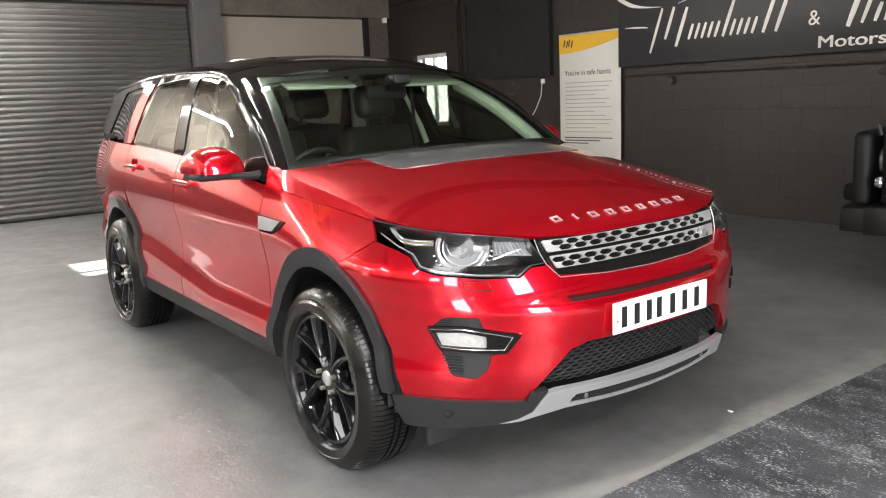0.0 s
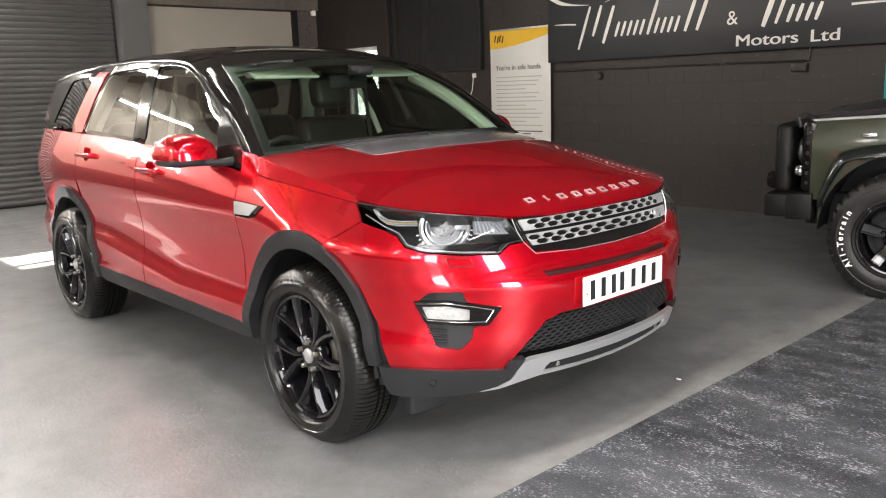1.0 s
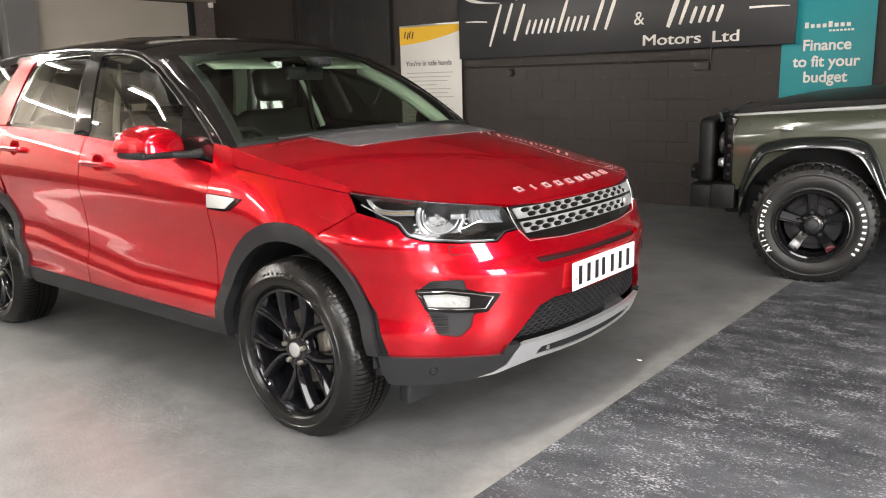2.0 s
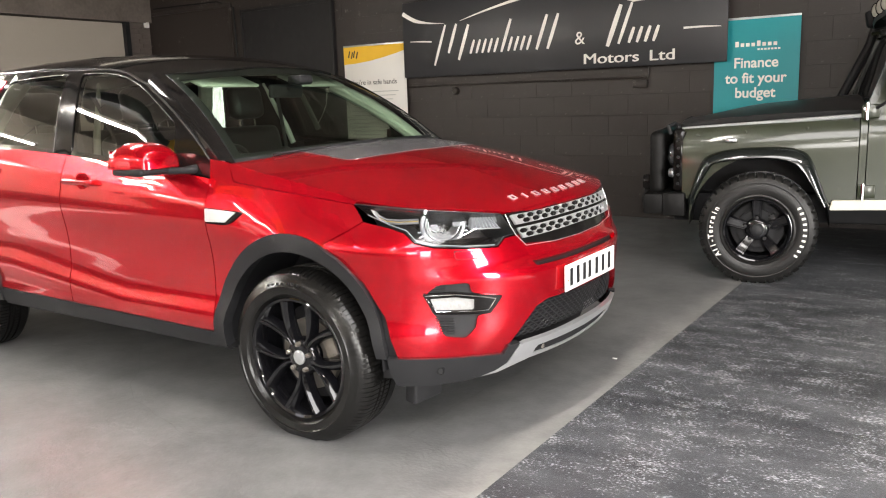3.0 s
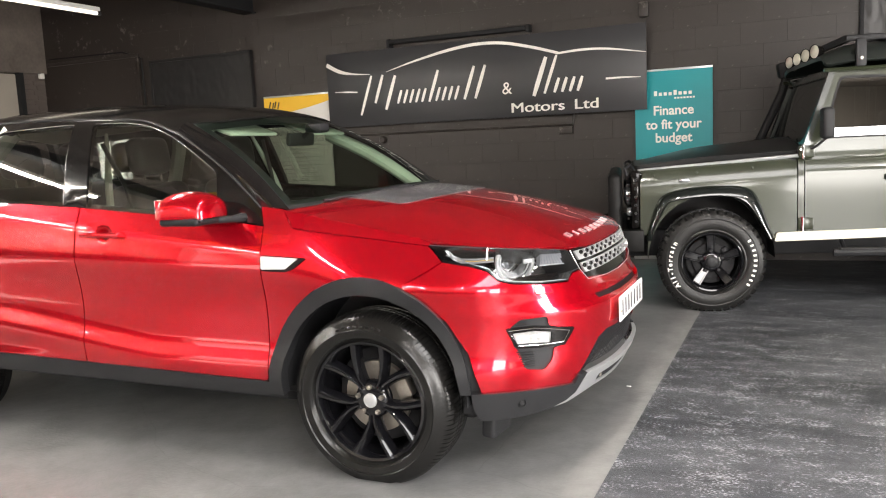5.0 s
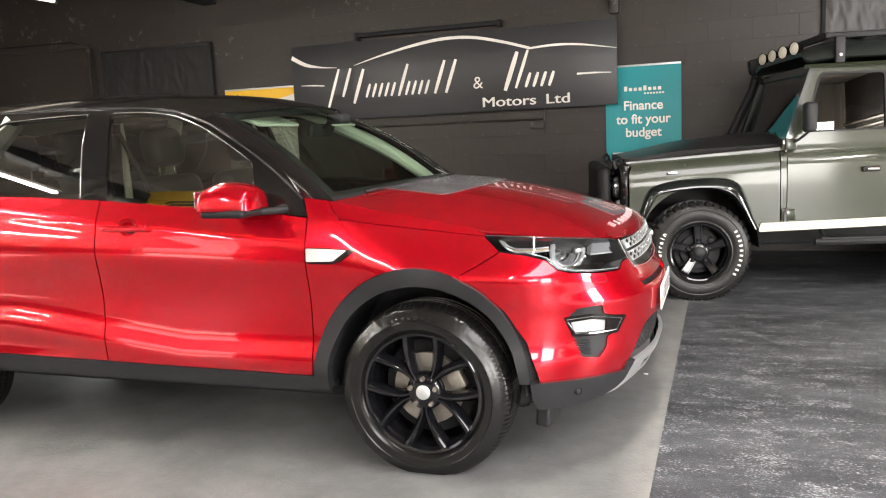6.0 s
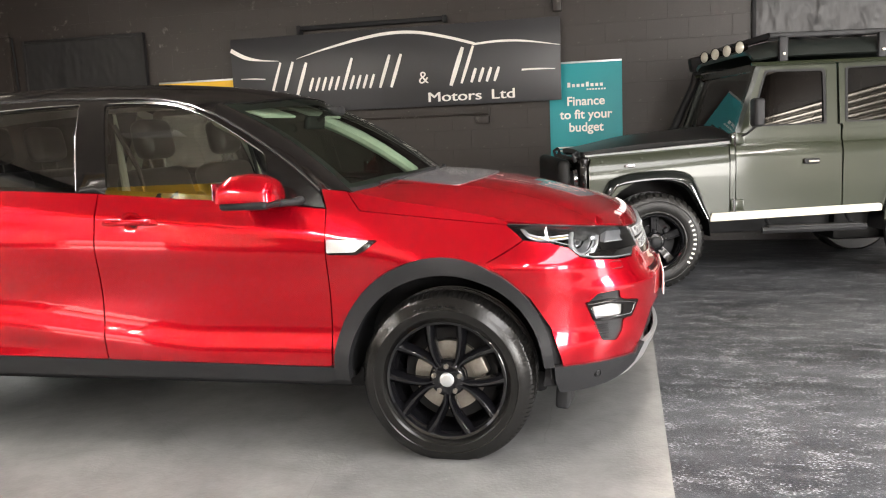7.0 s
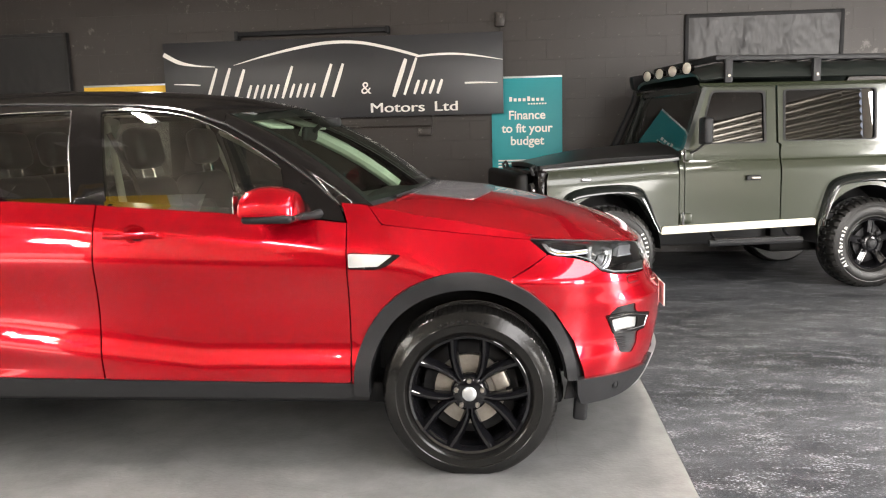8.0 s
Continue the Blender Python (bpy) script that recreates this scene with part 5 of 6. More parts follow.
# hook with a hanging cord beside the banner
hook = thing("wall_hook", "small white hook with a hanging cord", "hook")
part("hook_plate", box((-5.42, NORTH - .03, 1.52), (-5.36, NORTH - .001, 1.58), .006), WHITE, hook)
part("cord", tube([(-5.39, NORTH - .03, 1.54), (-5.42, NORTH - .03, 1.35), (-5.52, NORTH - .02, 1.20), (-5.60, NORTH - .02, 1.10)], .006, 6), WHITE, hook)
rail = thing("curtain_rail", "black metal rail fixed above the sign", "rail")
part("rail_bar", box((-3.07, NORTH - .11, 2.63), (-1.28, NORTH - .02, 2.68), .006), TRIM_DARK, rail)
part("rail_end", box((-3.10, NORTH - .12, 2.59), (-3.06, NORTH - .001, 2.69), .004), TRIM_DARK, rail)
part("rail_end", box((-1.30, NORTH - .12, 2.61), (-1.26, NORTH - .001, 2.69), .004), TRIM_DARK, rail)
conduit = thing("conduit", "black painted conduit with two outlet boxes", "conduit")
part("conduit_pipe", tube([(-4.1, NORTH - .014, 1.545), (-2.4, NORTH - .014, 1.542), (-.86, NORTH - .014, 1.535), (-.80, NORTH - .014, 1.53), (-.79, NORTH - .014, 1.66)], .012, 8), PAINT, conduit)
part("outlet_box", lathe([(0, .055), (.035, .052), (.045, .04), (.05, 0)], 20, m=pose(-3.27, NORTH, 1.47, 90, 0, 0)), PAINT, conduit)
part("outlet_box", box((-.96, NORTH - .055, 1.43), (-.80, NORTH - .001, 1.51), .008), PAINT, conduit)
junction = thing("junction_box", "small black box high on the wall", "junction box")
part("box_body", box((-.03, NORTH - .09, 2.64), (.07, NORTH - .001, 2.80), .012), PAINT, junction)
part("box_cable", tube([(.02, NORTH - .012, 2.64), (.02, NORTH - .012, 2.2), (.03, NORTH - .012, 1.2)], .008, 6), PAINT, junction)

chip = thing("paint_chip", "small white flake of paint lying on the floor", "litter")
flake = bmesh.new()
ring = [flake.verts.new((.75 + .013 * (1 + .35 * math.sin(2.3 * i)) * math.cos(i * .785), .65 + .009 * (1 + .3 * math.cos(1.7 * i)) * math.sin(i * .785), .0005)) for i in range(8)]
top = [flake.verts.new((q.co.x * .98 + .015, q.co.y * .98 + .013, .0035)) for q in ring]
flake.faces.new(ring[::-1])
flake.faces.new(top)
for i in range(8):
    flake.faces.new((ring[i], ring[(i + 1) % 8], top[(i + 1) % 8], top[i]))
part("flake", flake, PLATE, chip, smooth=False)

# ---- the sign ----
SIGNFACE = mat("matt_dark_sign_board", (.030, .030, .033), .38, 0, .12, 2, .1)
SIGN_Y = NORTH - .11
sign = thing("sign_board", "long dark sign with white slanted marks and a swoosh", "sign")
flat_box("board", -3.985, .05, SIGN_Y, SIGN_Y + .022, 1.655, 2.580, SIGNFACE, sign)
for x in (-3.3, -2.0, -.6):
    flat_box("batten", x - .03, x + .03, SIGN_Y + .022, NORTH - .001, 1.70, 2.54, TRIM_DARK, sign)


def ribbon(points, widths, y, thick=.003, steps=10):
    """A flat stroke along a smooth line in the plane of the sign."""
    pts = [Vector(p) for p in points]
    n = len(pts)
    line, wid = [], []
    for i in range(n - 1):
        p0, p1, p2, p3 = pts[max(i - 1, 0)], pts[i], pts[i + 1], pts[min(i + 2, n - 1)]
        for k in range(steps + (i == n - 2)):
            t = k / steps
            line.append(.5 * (2 * p1 + (p2 - p0) * t + (2 * p0 - 5 * p1 + 4 * p2 - p3) * t * t + (3 * p1 - p0 - 3 * p2 + p3) * t ** 3))
            wid.append(widths[i] + (widths[i + 1] - widths[i]) * t)
    bm = bmesh.new()
    rows = []
    for i, p in enumerate(line):
        d = (line[min(i + 1, len(line) - 1)] - line[max(i - 1, 0)]).normalized()
        o = Vector((-d.y, d.x)) * wid[i] / 2
        rise = thick + .0012 * i / len(line)
        rows.append([bm.verts.new((q.x, yy, q.y)) for q, yy in ((p + o, y), (p + o, y - rise), (p - o, y - rise), (p - o, y))])
    for a, b in zip(rows, rows[1:]):
        for k in range(4):
            bm.faces.new((a[k], a[(k + 1) % 4], b[(k + 1) % 4], b[k]))
    bm.faces.new(rows[0])
    bm.faces.new(rows[-1])
    bmesh.ops.recalc_face_normals(bm, faces=bm.faces)
    return bm


part("swoosh", ribbon([(-3.98, 2.450), (-3.80, 2.355), (-3.60, 2.310), (-3.357, 2.288)], [.05, .045, .02, .004], SIGN_Y), WHITE, sign)
part("swoosh", ribbon([(-3.128, 2.300), (-2.75, 2.395), (-2.309, 2.483), (-1.95, 2.525), (-1.606, 2.512), (-1.25, 2.435), (-.93, 2.340)], [.004, .022, .034, .036, .034, .032, .03], SIGN_Y), WHITE, sign)
part("swoosh", ribbon([(-.95, 2.335), (-.65, 2.352), (-.35, 2.335), (.048, 2.268)], [.022, .026, .022, .004], SIGN_Y), WHITE, sign)
part("dash", ribbon([(-3.875, 2.099), (-3.70, 2.092), (-3.549, 2.080)], [.006, .018, .014], SIGN_Y), WHITE, sign)
part("dash", ribbon([(-.394, 2.016), (-.2, 2.016), (-.013, 2.008)], [.022, .018, .006], SIGN_Y), WHITE, sign)
# the name stands as plain slanted bars, each as tall and broad as the writing there
SLANT = .36


def slant_bar(x, z0, z1, w, lift):
    """One tapered bar that leans to the right in the plane of the sign."""
    line = [(x + SLANT * (z - 1.90), z) for z in (z0, z0 + .3 * (z1 - z0), z0 + .7 * (z1 - z0), z1)]
    return ribbon(line, [w * .7, w, w, w * .7], SIGN_Y, .003 + lift)


bars = [(-3.47, 1.79, 2.27, .034), (-3.31, 1.93, 2.27, .038), (-3.13, 1.84, 2.25, .042)]
bars += [(-2.985 + .083 * k, 1.905, 2.065, .032) for k in range(5)]
bars += [(-2.555, 1.90, 2.27, .038)] + [(-2.465 + .083 * k, 1.905, 2.065, .032) for k in range(4)]
bars += [(-2.09, 1.90, 2.28, .040), (-1.95, 1.90, 2.28, .040)]
bars += [(-1.22, 1.88, 2.31, .052), (-1.10, 1.90, 2.32, .036)]
bars += [(-.985 + .09 * k, 1.905, 2.065, .036) for k in range(4)]
for k, (x, z0, z1, w) in enumerate(bars):
    part("script_mark", slant_bar(x, z0, z1, w, .0007 * (k % 4)), WHITE, sign)
words("ampersand", "&", WHITE, sign, pose(-1.615, SIGN_Y - .002, 1.925, 90, 0, 0), .20)
for text, x in (("Motors", -1.52), ("Ltd", -.765)):
    words("lettering", text, WHITE, sign, pose(x, SIGN_Y - .002, 1.705, 90, 0, 0) @ Matrix.Diagonal((1.38, 1, 1, 1)), .158)
    words("lettering", text, WHITE, sign, pose(x + .008, SIGN_Y - .0028, 1.707, 90, 0, 0) @ Matrix.Diagonal((1.38, 1, 1, 1)), .158)


# ---- roller banners ----
def banner(label, x0, x1, z1, y, face):
    b = thing("roller_banner", label, "banner", "roller banners")
    flat_box("sheet", x0, x1, y, y + .004, .09, z1, face, b, bevel=.001)
    flat_box("top_bar", x0, x1, y - .006, y + .010, z1, z1 + .022, SILVER, b)
    flat_box("base", x0 - .02, x1 + .02, y - .09, y + .03, .005, .09, SILVER, b, bevel=.012)
    part("pole", tube([((x0 + x1) / 2, y + .022, .08), ((x0 + x1) / 2, y + .016, z1)], .010, 8), SILVER, b)
    return b


PAPER = mat("white_banner_vinyl", (.76, .74, .70), .5, 0, .05, 3)
YELLOW = mat("yellow_print", (.85, .50, .03), .5, 0, .05, 5)
TEAL = mat("teal_banner_vinyl", (.012, .30, .33), .5, 0, .08, 3)
GREYINK = mat("pale_grey_print", (.42, .42, .40), .5, 0, .1, 10)
BY = NORTH - .045
aa = banner("white roller banner with a yellow top and small print", -5.04, -4.005, 2.10, BY, PAPER)
low = [(-4.005, 2.02), (-4.15, 1.985), (-4.35, 1.945), (-4.6, 1.905), (-4.85, 1.88), (-5.04, 1.875)]
crest = patch([(-5.04, 2.10), (-4.005, 2.10)] + low, lambda x, z: (x, BY - .003, z), (-4.5, 9, 1), depth=.002, step=.5)
part("yellow_print", crest, YELLOW, aa, "yellow printed crest")
for dx in (0, .085):
    mark = bmesh.new()
    box((-.034, 0, 0), (-.018, .004, .09), 0, mark, pose(-4.93 + dx, BY - .008, 1.955, 0, 16, 0))
    box((.018, 0, 0), (.034, .004, .09), 0, mark, pose(-4.93 + dx, BY - .009, 1.955, 0, 16, 0))
    part("printed_mark", mark, INK, aa, smooth=False)
words("lettering", "You're in safe hands", INK, aa, pose(-4.945, BY - .002, 1.598, 90, 0, 0) @ Matrix.Diagonal((1.05, 1, 1, 1)), .092)
for i in range(13):
    z = 1.50 - i * .052
    w = .80 - (.28 if i % 4 == 3 else .05 * (i % 3))
    flat_box("print_line", -4.94, -4.94 + w, BY - .003, BY - .001, z, z + .010, GREYINK, aa, bevel=0)
for i in range(3):
    flat_box("print_line", -4.96, -4.96 + .82 - .2 * i, BY - .003, BY - .001, .80 - .035 * i, .812 - .035 * i, INK, aa, bevel=0)
teal = banner("teal roller banner with white finance lettering", -.09, .725, 2.055, BY, TEAL)
for text, z, w in (("Finance", 1.585, .46), ("to fit your", 1.435, .61), ("budget", 1.290, .42)):
    words("lettering", text, WHITE, teal, pose(.318, BY - .002, z, 90, 0, 0), .142, align="CENTER", bold=.0032)
for i, w in enumerate((.05, .05, .035, .05, .055, .05, .04, .05)):
    flat_box("printed_mark", .115 + i * .052, .115 + i * .052 + .034, BY - .004, BY - .001, 1.790, 1.825 + (.018 if i in (0, 4) else 0), WHITE, teal, bevel=0)
for i in range(7):
    flat_box("printed_mark", .33 + i * .032, .352 + i * .032, BY - .004, BY - .001, 1.750, 1.768, WHITE, teal, bevel=0)
for z in (1.10, 1.065, 1.03):
    flat_box("printed_mark", -.02, .30, BY - .004, BY - .001, z, z + .018, WHITE, teal, bevel=0)

# ---- strip lights under the roof ----
def strip(x, y, label="white fluorescent strip light, lit, hung under the roof", glow=TUBE):
    s = thing("strip_light", label, "lamp", "strip lights", at=pose(x, y, 3.02))
    part("housing", box((-.034, -.75, .03), (.034, .75, .085), .010), mat("strip_housing", (.7, .69, .66), .5) if "strip_housing" not in bpy.data.materials else bpy.data.materials["strip_housing"], s)
    part("tube", box((-.028, -.73, -.002), (.028, .73, .029), .012, segments=2), glow, s)
    for d in (-.735, .735):
        part("end_cap", box((-.034, d - .02, -.006), (.034, d + .02, .04), .005), TRIM, s)
    for d in (-.5, .5):
        part("hanger", tube([(0, d, .085), (0, d, TOP - 3.02)], .004, 5), TRIM_DARK, s)
    return s


strip(-5.73, 2.61, "dim cream strip light hung under the roof", lamp("weak_tube", (1, .90, .76), .16))
first = strip(-8.4, -.9)
for x in (-8.4, -5.5, -2.2, 1.1, 4.4):
    for y in (-.9, -3.3, -7.0):
        if (x, y) not in ((4.4, -3.3), (-2.2, -3.3), (1.1, -3.3), (-8.4, -.9)):
            copy_thing(first, pose(x, y, 3.02))
for x in (-2.2, 1.1):
    copy_thing(first, pose(x, -5.7, 3.02))
for x in (-5.5, -2.2, 1.1, 4.4):
    truss = thing("roof_beam", "dark steel beam carrying strip lights", "beam", "roof beams")
    part("beam", box((x + .25, SOUTH, 3.25), (x + .37, NORTH, 3.45), .01), TRIM_DARK, truss)
    part("beam_flange", box((x + .21, SOUTH, 3.23), (x + .41, NORTH, 3.25), .004), TRIM_DARK, truss)

# a yellow banner hung from the roof behind the camera's way
hung = thing("hanging_banner", "long yellow and white banner hung under the roof", "banner")
flat_box("sheet", -5.3, -3.0, -5.00, -4.994, 3.02, 3.50, PAPER, hung, bevel=0)
part("yellow_print", patch([(-5.3, 3.02), (-5.3, 3.50), (-3.42, 3.50), (-3.32, 3.24), (-3.42, 3.02)], lambda x, z: (x, -4.990, z), (-4.5, -9, 3), depth=.003, step=.5), YELLOW, hung)
for x in (-4.18, -3.98):
    mark = bmesh.new()
    box((-.09, 0, 0), (-.05, .004, .24), 0, mark, pose(x, -4.988, 3.06, 0, 18, 0))
    box((.05, 0, 0), (.09, .004, .24), 0, mark, pose(x, -4.986, 3.06, 0, -18, 0))
    box((-.06, 0, .06), (.06, .004, .10), 0, mark, pose(x, -4.984, 3.06))
    part("printed_mark", mark, INK, hung, smooth=False)
for z in (3.10, 3.18):
    flat_box("printed_mark", -4.85, -4.35, -4.99, -4.986, z, z + .045, INK, hung, bevel=0)
for x in (-5.2, -3.1):
    part("cord", tube([(x, -4.997, 3.50), (x, -4.997, TOP)], .004, 5), TRIM_DARK, hung)

# ---- the green off-roader: u runs rearwards, v to its far side, from its near front wheel ----
GREYLENS = mat("dull_spot_lens", (.62, .58, .50), .25, .2, .15, 20)
TRUCK_GLASS = glass("black_tinted_glass", (.07, .075, .07), gloss=.20)
YAW = 11.6
OFF = pose(.985, 2.70, 0, 0, 0, YAW)
truck = thing("off_roader", "olive green boxy off-road car with black bonnet and roof rack", "car", at=OFF)
B = .08          # the body's near flank
WIDE = 1.62      # the body's width


def plate_u(poly, v, depth, holes=(), step=.12, curve=.0):
    """A flat flank panel from (u, z) outlines, its face towards -v."""
    return patch(poly, lambda u, z: (u, v + curve * max(0.0, z - 1.2) + .034 * min(1.0, max(0.0, (z - 1.045) / .10)) ** 2, z), (0, v + 5, .8), depth=depth, step=step, holes=holes)


def flank(name, poly, material, parent, label="", v=B, depth=.03, holes=(), curve=.0, far=True, step=.12):
    ob = part(name, plate_u(poly, v, depth, holes, step, curve), material, parent, label)
    if far:
        bm = plate_u(poly, v, depth, holes, step, curve)
        for q in bm.verts:
            q.co.y = 2 * (B + WIDE / 2) - q.co.y
        bmesh.ops.reverse_faces(bm, faces=bm.faces)
        part(name, bm, material, parent, label)
    return ob


AR = arc(0, .40, .47, .50, 180, 8, 18)
wing_poly = [(-.525, .60), (-.525, 1.02), (-.50, 1.085), (.62, 1.150), (.62, .60), (.47, .60)] + AR[::-1][1:] + [(-.47, .60)]
for far in (0, 1):
    # the wing rolls inwards towards its top
    bm = patch(wing_poly, lambda u, z: (u, B + .055 * max(0.0, (z - .90 - .05 * (u + .5)) / .21) ** 2.2, z), (0, B + 5, .8), depth=.03, step=.05)
    if far:
        for q in bm.verts:
            q.co.y = 2 * (B + WIDE / 2) - q.co.y
        bmesh.ops.reverse_faces(bm, faces=bm.faces)
    part("front_wing", bm, OLIVE, truck)
flank("wing_top", [(-.50, 1.085), (.62, 1.150), (.62, 1.165), (-.50, 1.100)], OLIVE, truck, v=B + .056)
part("wing_shelf", patch([(-.52, B + .05), (.62, B + .05), (.62, B + .30), (-.52, B + .30)], lambda u, v: (u, v, 1.093 + .057 * (u + .5) / 1.12 + .010 * math.sin(min(1, (v - B) / .1) * math.pi / 2)), (0, .5, 0), depth=.02, step=.1), OLIVE, truck)
flank("hinge_panel", [(.627, .60), (.627, 1.155), (.668, 1.155), (.668, .60)], OLIVE, truck)
D_WIN = fillet([(.815, 1.295), (.815, 1.34), (.925, 1.735), (1.395, 1.725), (1.405, 1.295)], [.01, .02, .04, .03, .02], 3)
door_poly = [(.675, .60), (.675, 1.165), (.69, 1.27), (.845, 1.785), (1.495, 1.780), (1.505, 1.285), (1.53, 1.27), (1.535, .60)]
truck_door = flank("front_door", door_poly, OLIVE, truck, holes=[D_WIN], curve=.07, step=.045)
part("window_trim", plate_u(grow(D_WIN, 1.03), B - .006, .012, [grow(D_WIN, .965)], .2, .07), TRIM_DARK, truck_door)
part("door_window", plate_u(D_WIN, B + .012, .0, (), .3, .07), TRUCK_GLASS, truck_door, "dark reflecting window")
part("window_post", plate_u([(1.415, 1.29), (1.415, 1.73), (1.435, 1.73), (1.435, 1.29)], B - .004, .01, (), .3, .07), OLIVE, truck_door)
R_ARCH = arc(2.36, .40, .47, .50, 172, 8, 18)
Q_WIN = fillet([(1.575, 1.30), (1.575, 1.735), (2.42, 1.74), (2.42, 1.30)], .03, 3)
quarter = [(1.545, .60), (1.545, 1.285), (1.525, 1.285), (1.515, 1.780), (3.05, 1.80), (3.08, 1.25), (3.10, .60), (2.83, .60)] + R_ARCH[::-1] + [(1.89, .60)]
rear_quarter = flank("rear_quarter", quarter, OLIVE, truck, holes=[Q_WIN], curve=.07, step=.045)
part("side_window", plate_u(Q_WIN, B + .012, 0, (), .3, .07), TRUCK_GLASS, rear_quarter, "dark reflecting side window")
part("window_trim", plate_u(grow(Q_WIN, 1.02), B - .005, .012, [grow(Q_WIN, .975)], .2, .07), TRIM_DARK, rear_quarter)
flank("waist_rail", [(1.545, 1.245), (1.545, 1.275), (3.08, 1.28), (3.08, 1.25)], OLIVE, truck, v=B - .010)
flank("waist_crease", [(.675, 1.140), (.675, 1.155), (1.535, 1.150), (1.535, 1.135)], OLIVE, truck, v=B - .007)
flank("waist_crease", [(1.545, 1.135), (1.545, 1.150), (3.09, 1.150), (3.09, 1.135)], OLIVE, truck, v=B - .007)
# cream chequer sills
flank("sill_plate", fillet([(.46, .530), (.475, .598), (1.845, .628), (1.865, .61), (1.86, .565)], .012, 2), CREAM, truck, "cream chequer plate sill", v=B - .014)
# arch flares
FLARE_OUT = ((-.485, .560), (-.471, .627), (-.403, .844), (-.325, .919), (-.152, .958), (.119, .967), (.268, .942), (.345, .862), (.430, .640), (.470, .560))
FLARE_IN = ((-.440, .560), (-.423, .641), (-.338, .810), (-.269, .862), (-.05, .884), (.060, .884), (.189, .860), (.274, .793), (.372, .640), (.412, .560))


def flare(cu, rise):
    """A moulded eyebrow over a wheel: a flat top, steep ends and a rolled outer lip."""
    n, k = 44, len(FLARE_OUT) - 1
    lines = [[spline(*((i, p[a]) for i, p in enumerate(pts))) for a in (0, 1)] for pts in (FLARE_OUT, FLARE_IN)]
    bm, rows = bmesh.new(), []
    for j in range(n + 1):
        q = k * j / n
        o, i = ([f(q) for f in line] for line in lines)
        lift = rise * max(0.0, (o[1] - .56) / .40)
        row = []
        for t, v in ((1.0, B + .03), (1.0, B - .062), (.86, B - .078), (.55, B - .074), (.22, B - .050), (.06, B - .020), (0, B + .004)):
            row.append(bm.verts.new((cu + o[0] + (i[0] - o[0]) * t, v, o[1] + (i[1] - o[1]) * t + lift)))
        rows.append(row)
    for a, b in zip(rows, rows[1:]):
        for c in range(6):
            bm.faces.new((a[c], a[c + 1], b[c + 1], b[c]))
    bmesh.ops.recalc_face_normals(bm, faces=bm.faces)
    return bm


DEEP = mat("worn_matt_black", (.0050, .0048, .0046), .5, 0, .3, 9, .3, .2, 200, spec=.16)
FLARE = mat("gloss_black_green_moulding", (.0085, .0105, .0100), .16, 0, .2, 6, .2, coat=.4)
for cu, rise in ((0, 0), (2.36, .05)):
    for vv in (0, 1):
        bm = flare(cu, rise)
        if vv:
            for q in bm.verts:
                q.co.y = 2 * (B + WIDE / 2) - q.co.y
            bmesh.ops.reverse_faces(bm, faces=bm.faces)
        part("arch_flare", bm, FLARE, truck, "glossy dark olive arch flare", sharp=50)
    tub = bmesh.new()
    pts = [(cu + .47 * math.cos(radians(a)), .40 + .50 * math.sin(radians(a))) for a in range(0, 181, 12)]
    rows = [[tub.verts.new((p[0], y, p[1])) for p in pts] for y in (B + .01, B + .5)] + [[tub.verts.new((cu, B + .5, .4))] * len(pts)]
    for i in range(len(pts) - 1):
        tub.faces.new((rows[0][i], rows[0][i + 1], rows[1][i + 1], rows[1][i]))
        tub.faces.new((rows[1][i], rows[1][i + 1], rows[2][0]))
    part("wheel_tub", tub, TRIM_DARK, truck)
part("chassis", box((-.62, B + .35, .38), (3.0, B + WIDE - .35, .60), .02), TRIM_DARK, truck)
# made-up dark box that stands for shade and hides the far rear wheel
part("underbody", box((1.60, B + .28, .29), (2.95, B + WIDE - .28, .60), .04), DEEP, truck, "dark box added in the shade under the floor")
part("body_floor", box((.60, B + .04, .60), (3.05, B + WIDE - .04, .66), .01), TRIM_DARK, truck)
part("bulkhead", box((.58, B + .04, .60), (.62, B + WIDE - .04, 1.16), .01), TRIM_DARK, truck)
# bonnet
part("bonnet", patch(fillet([(-.56, B + .20), (.66, B + .06), (.66, B + WIDE - .06), (-.56, B + WIDE - .20)], .04, 3),
     lambda u, v: (u, v, 1.115 + .075 * (u + .56) / 1.22 + .122 * (1 - abs((v - B - WIDE / 2) / (WIDE / 2)) ** 2.4) * (.30 + .52 * ease(-.62, .05, u) + .12 * (u + .56) / 1.22)), (0, .9, 0), depth=.04, step=.08), mat("satin_black_bonnet", (.016, .016, .016), .33, 0, .2, 3, .2), truck, "satin black bonnet")
part("bonnet_edge", tube([(-.54, B + .10, 1.098), (.0, B + .07, 1.132), (.64, B + .03, 1.172)], .014, 8), SILVER, truck, "bright bonnet side strip")
# nose
part("grille_panel", box((-.60, B + .05, .64), (-.50, B + WIDE - .05, 1.10), .03), BLACK_GLOSS, truck, "black front panel")
for z in (.70, .76, .82, .88, .94, 1.0):
    part("grille_slat", box((-.625, B + .45, z), (-.60, B + WIDE - .45, z + .025), .005), TRIM, truck)
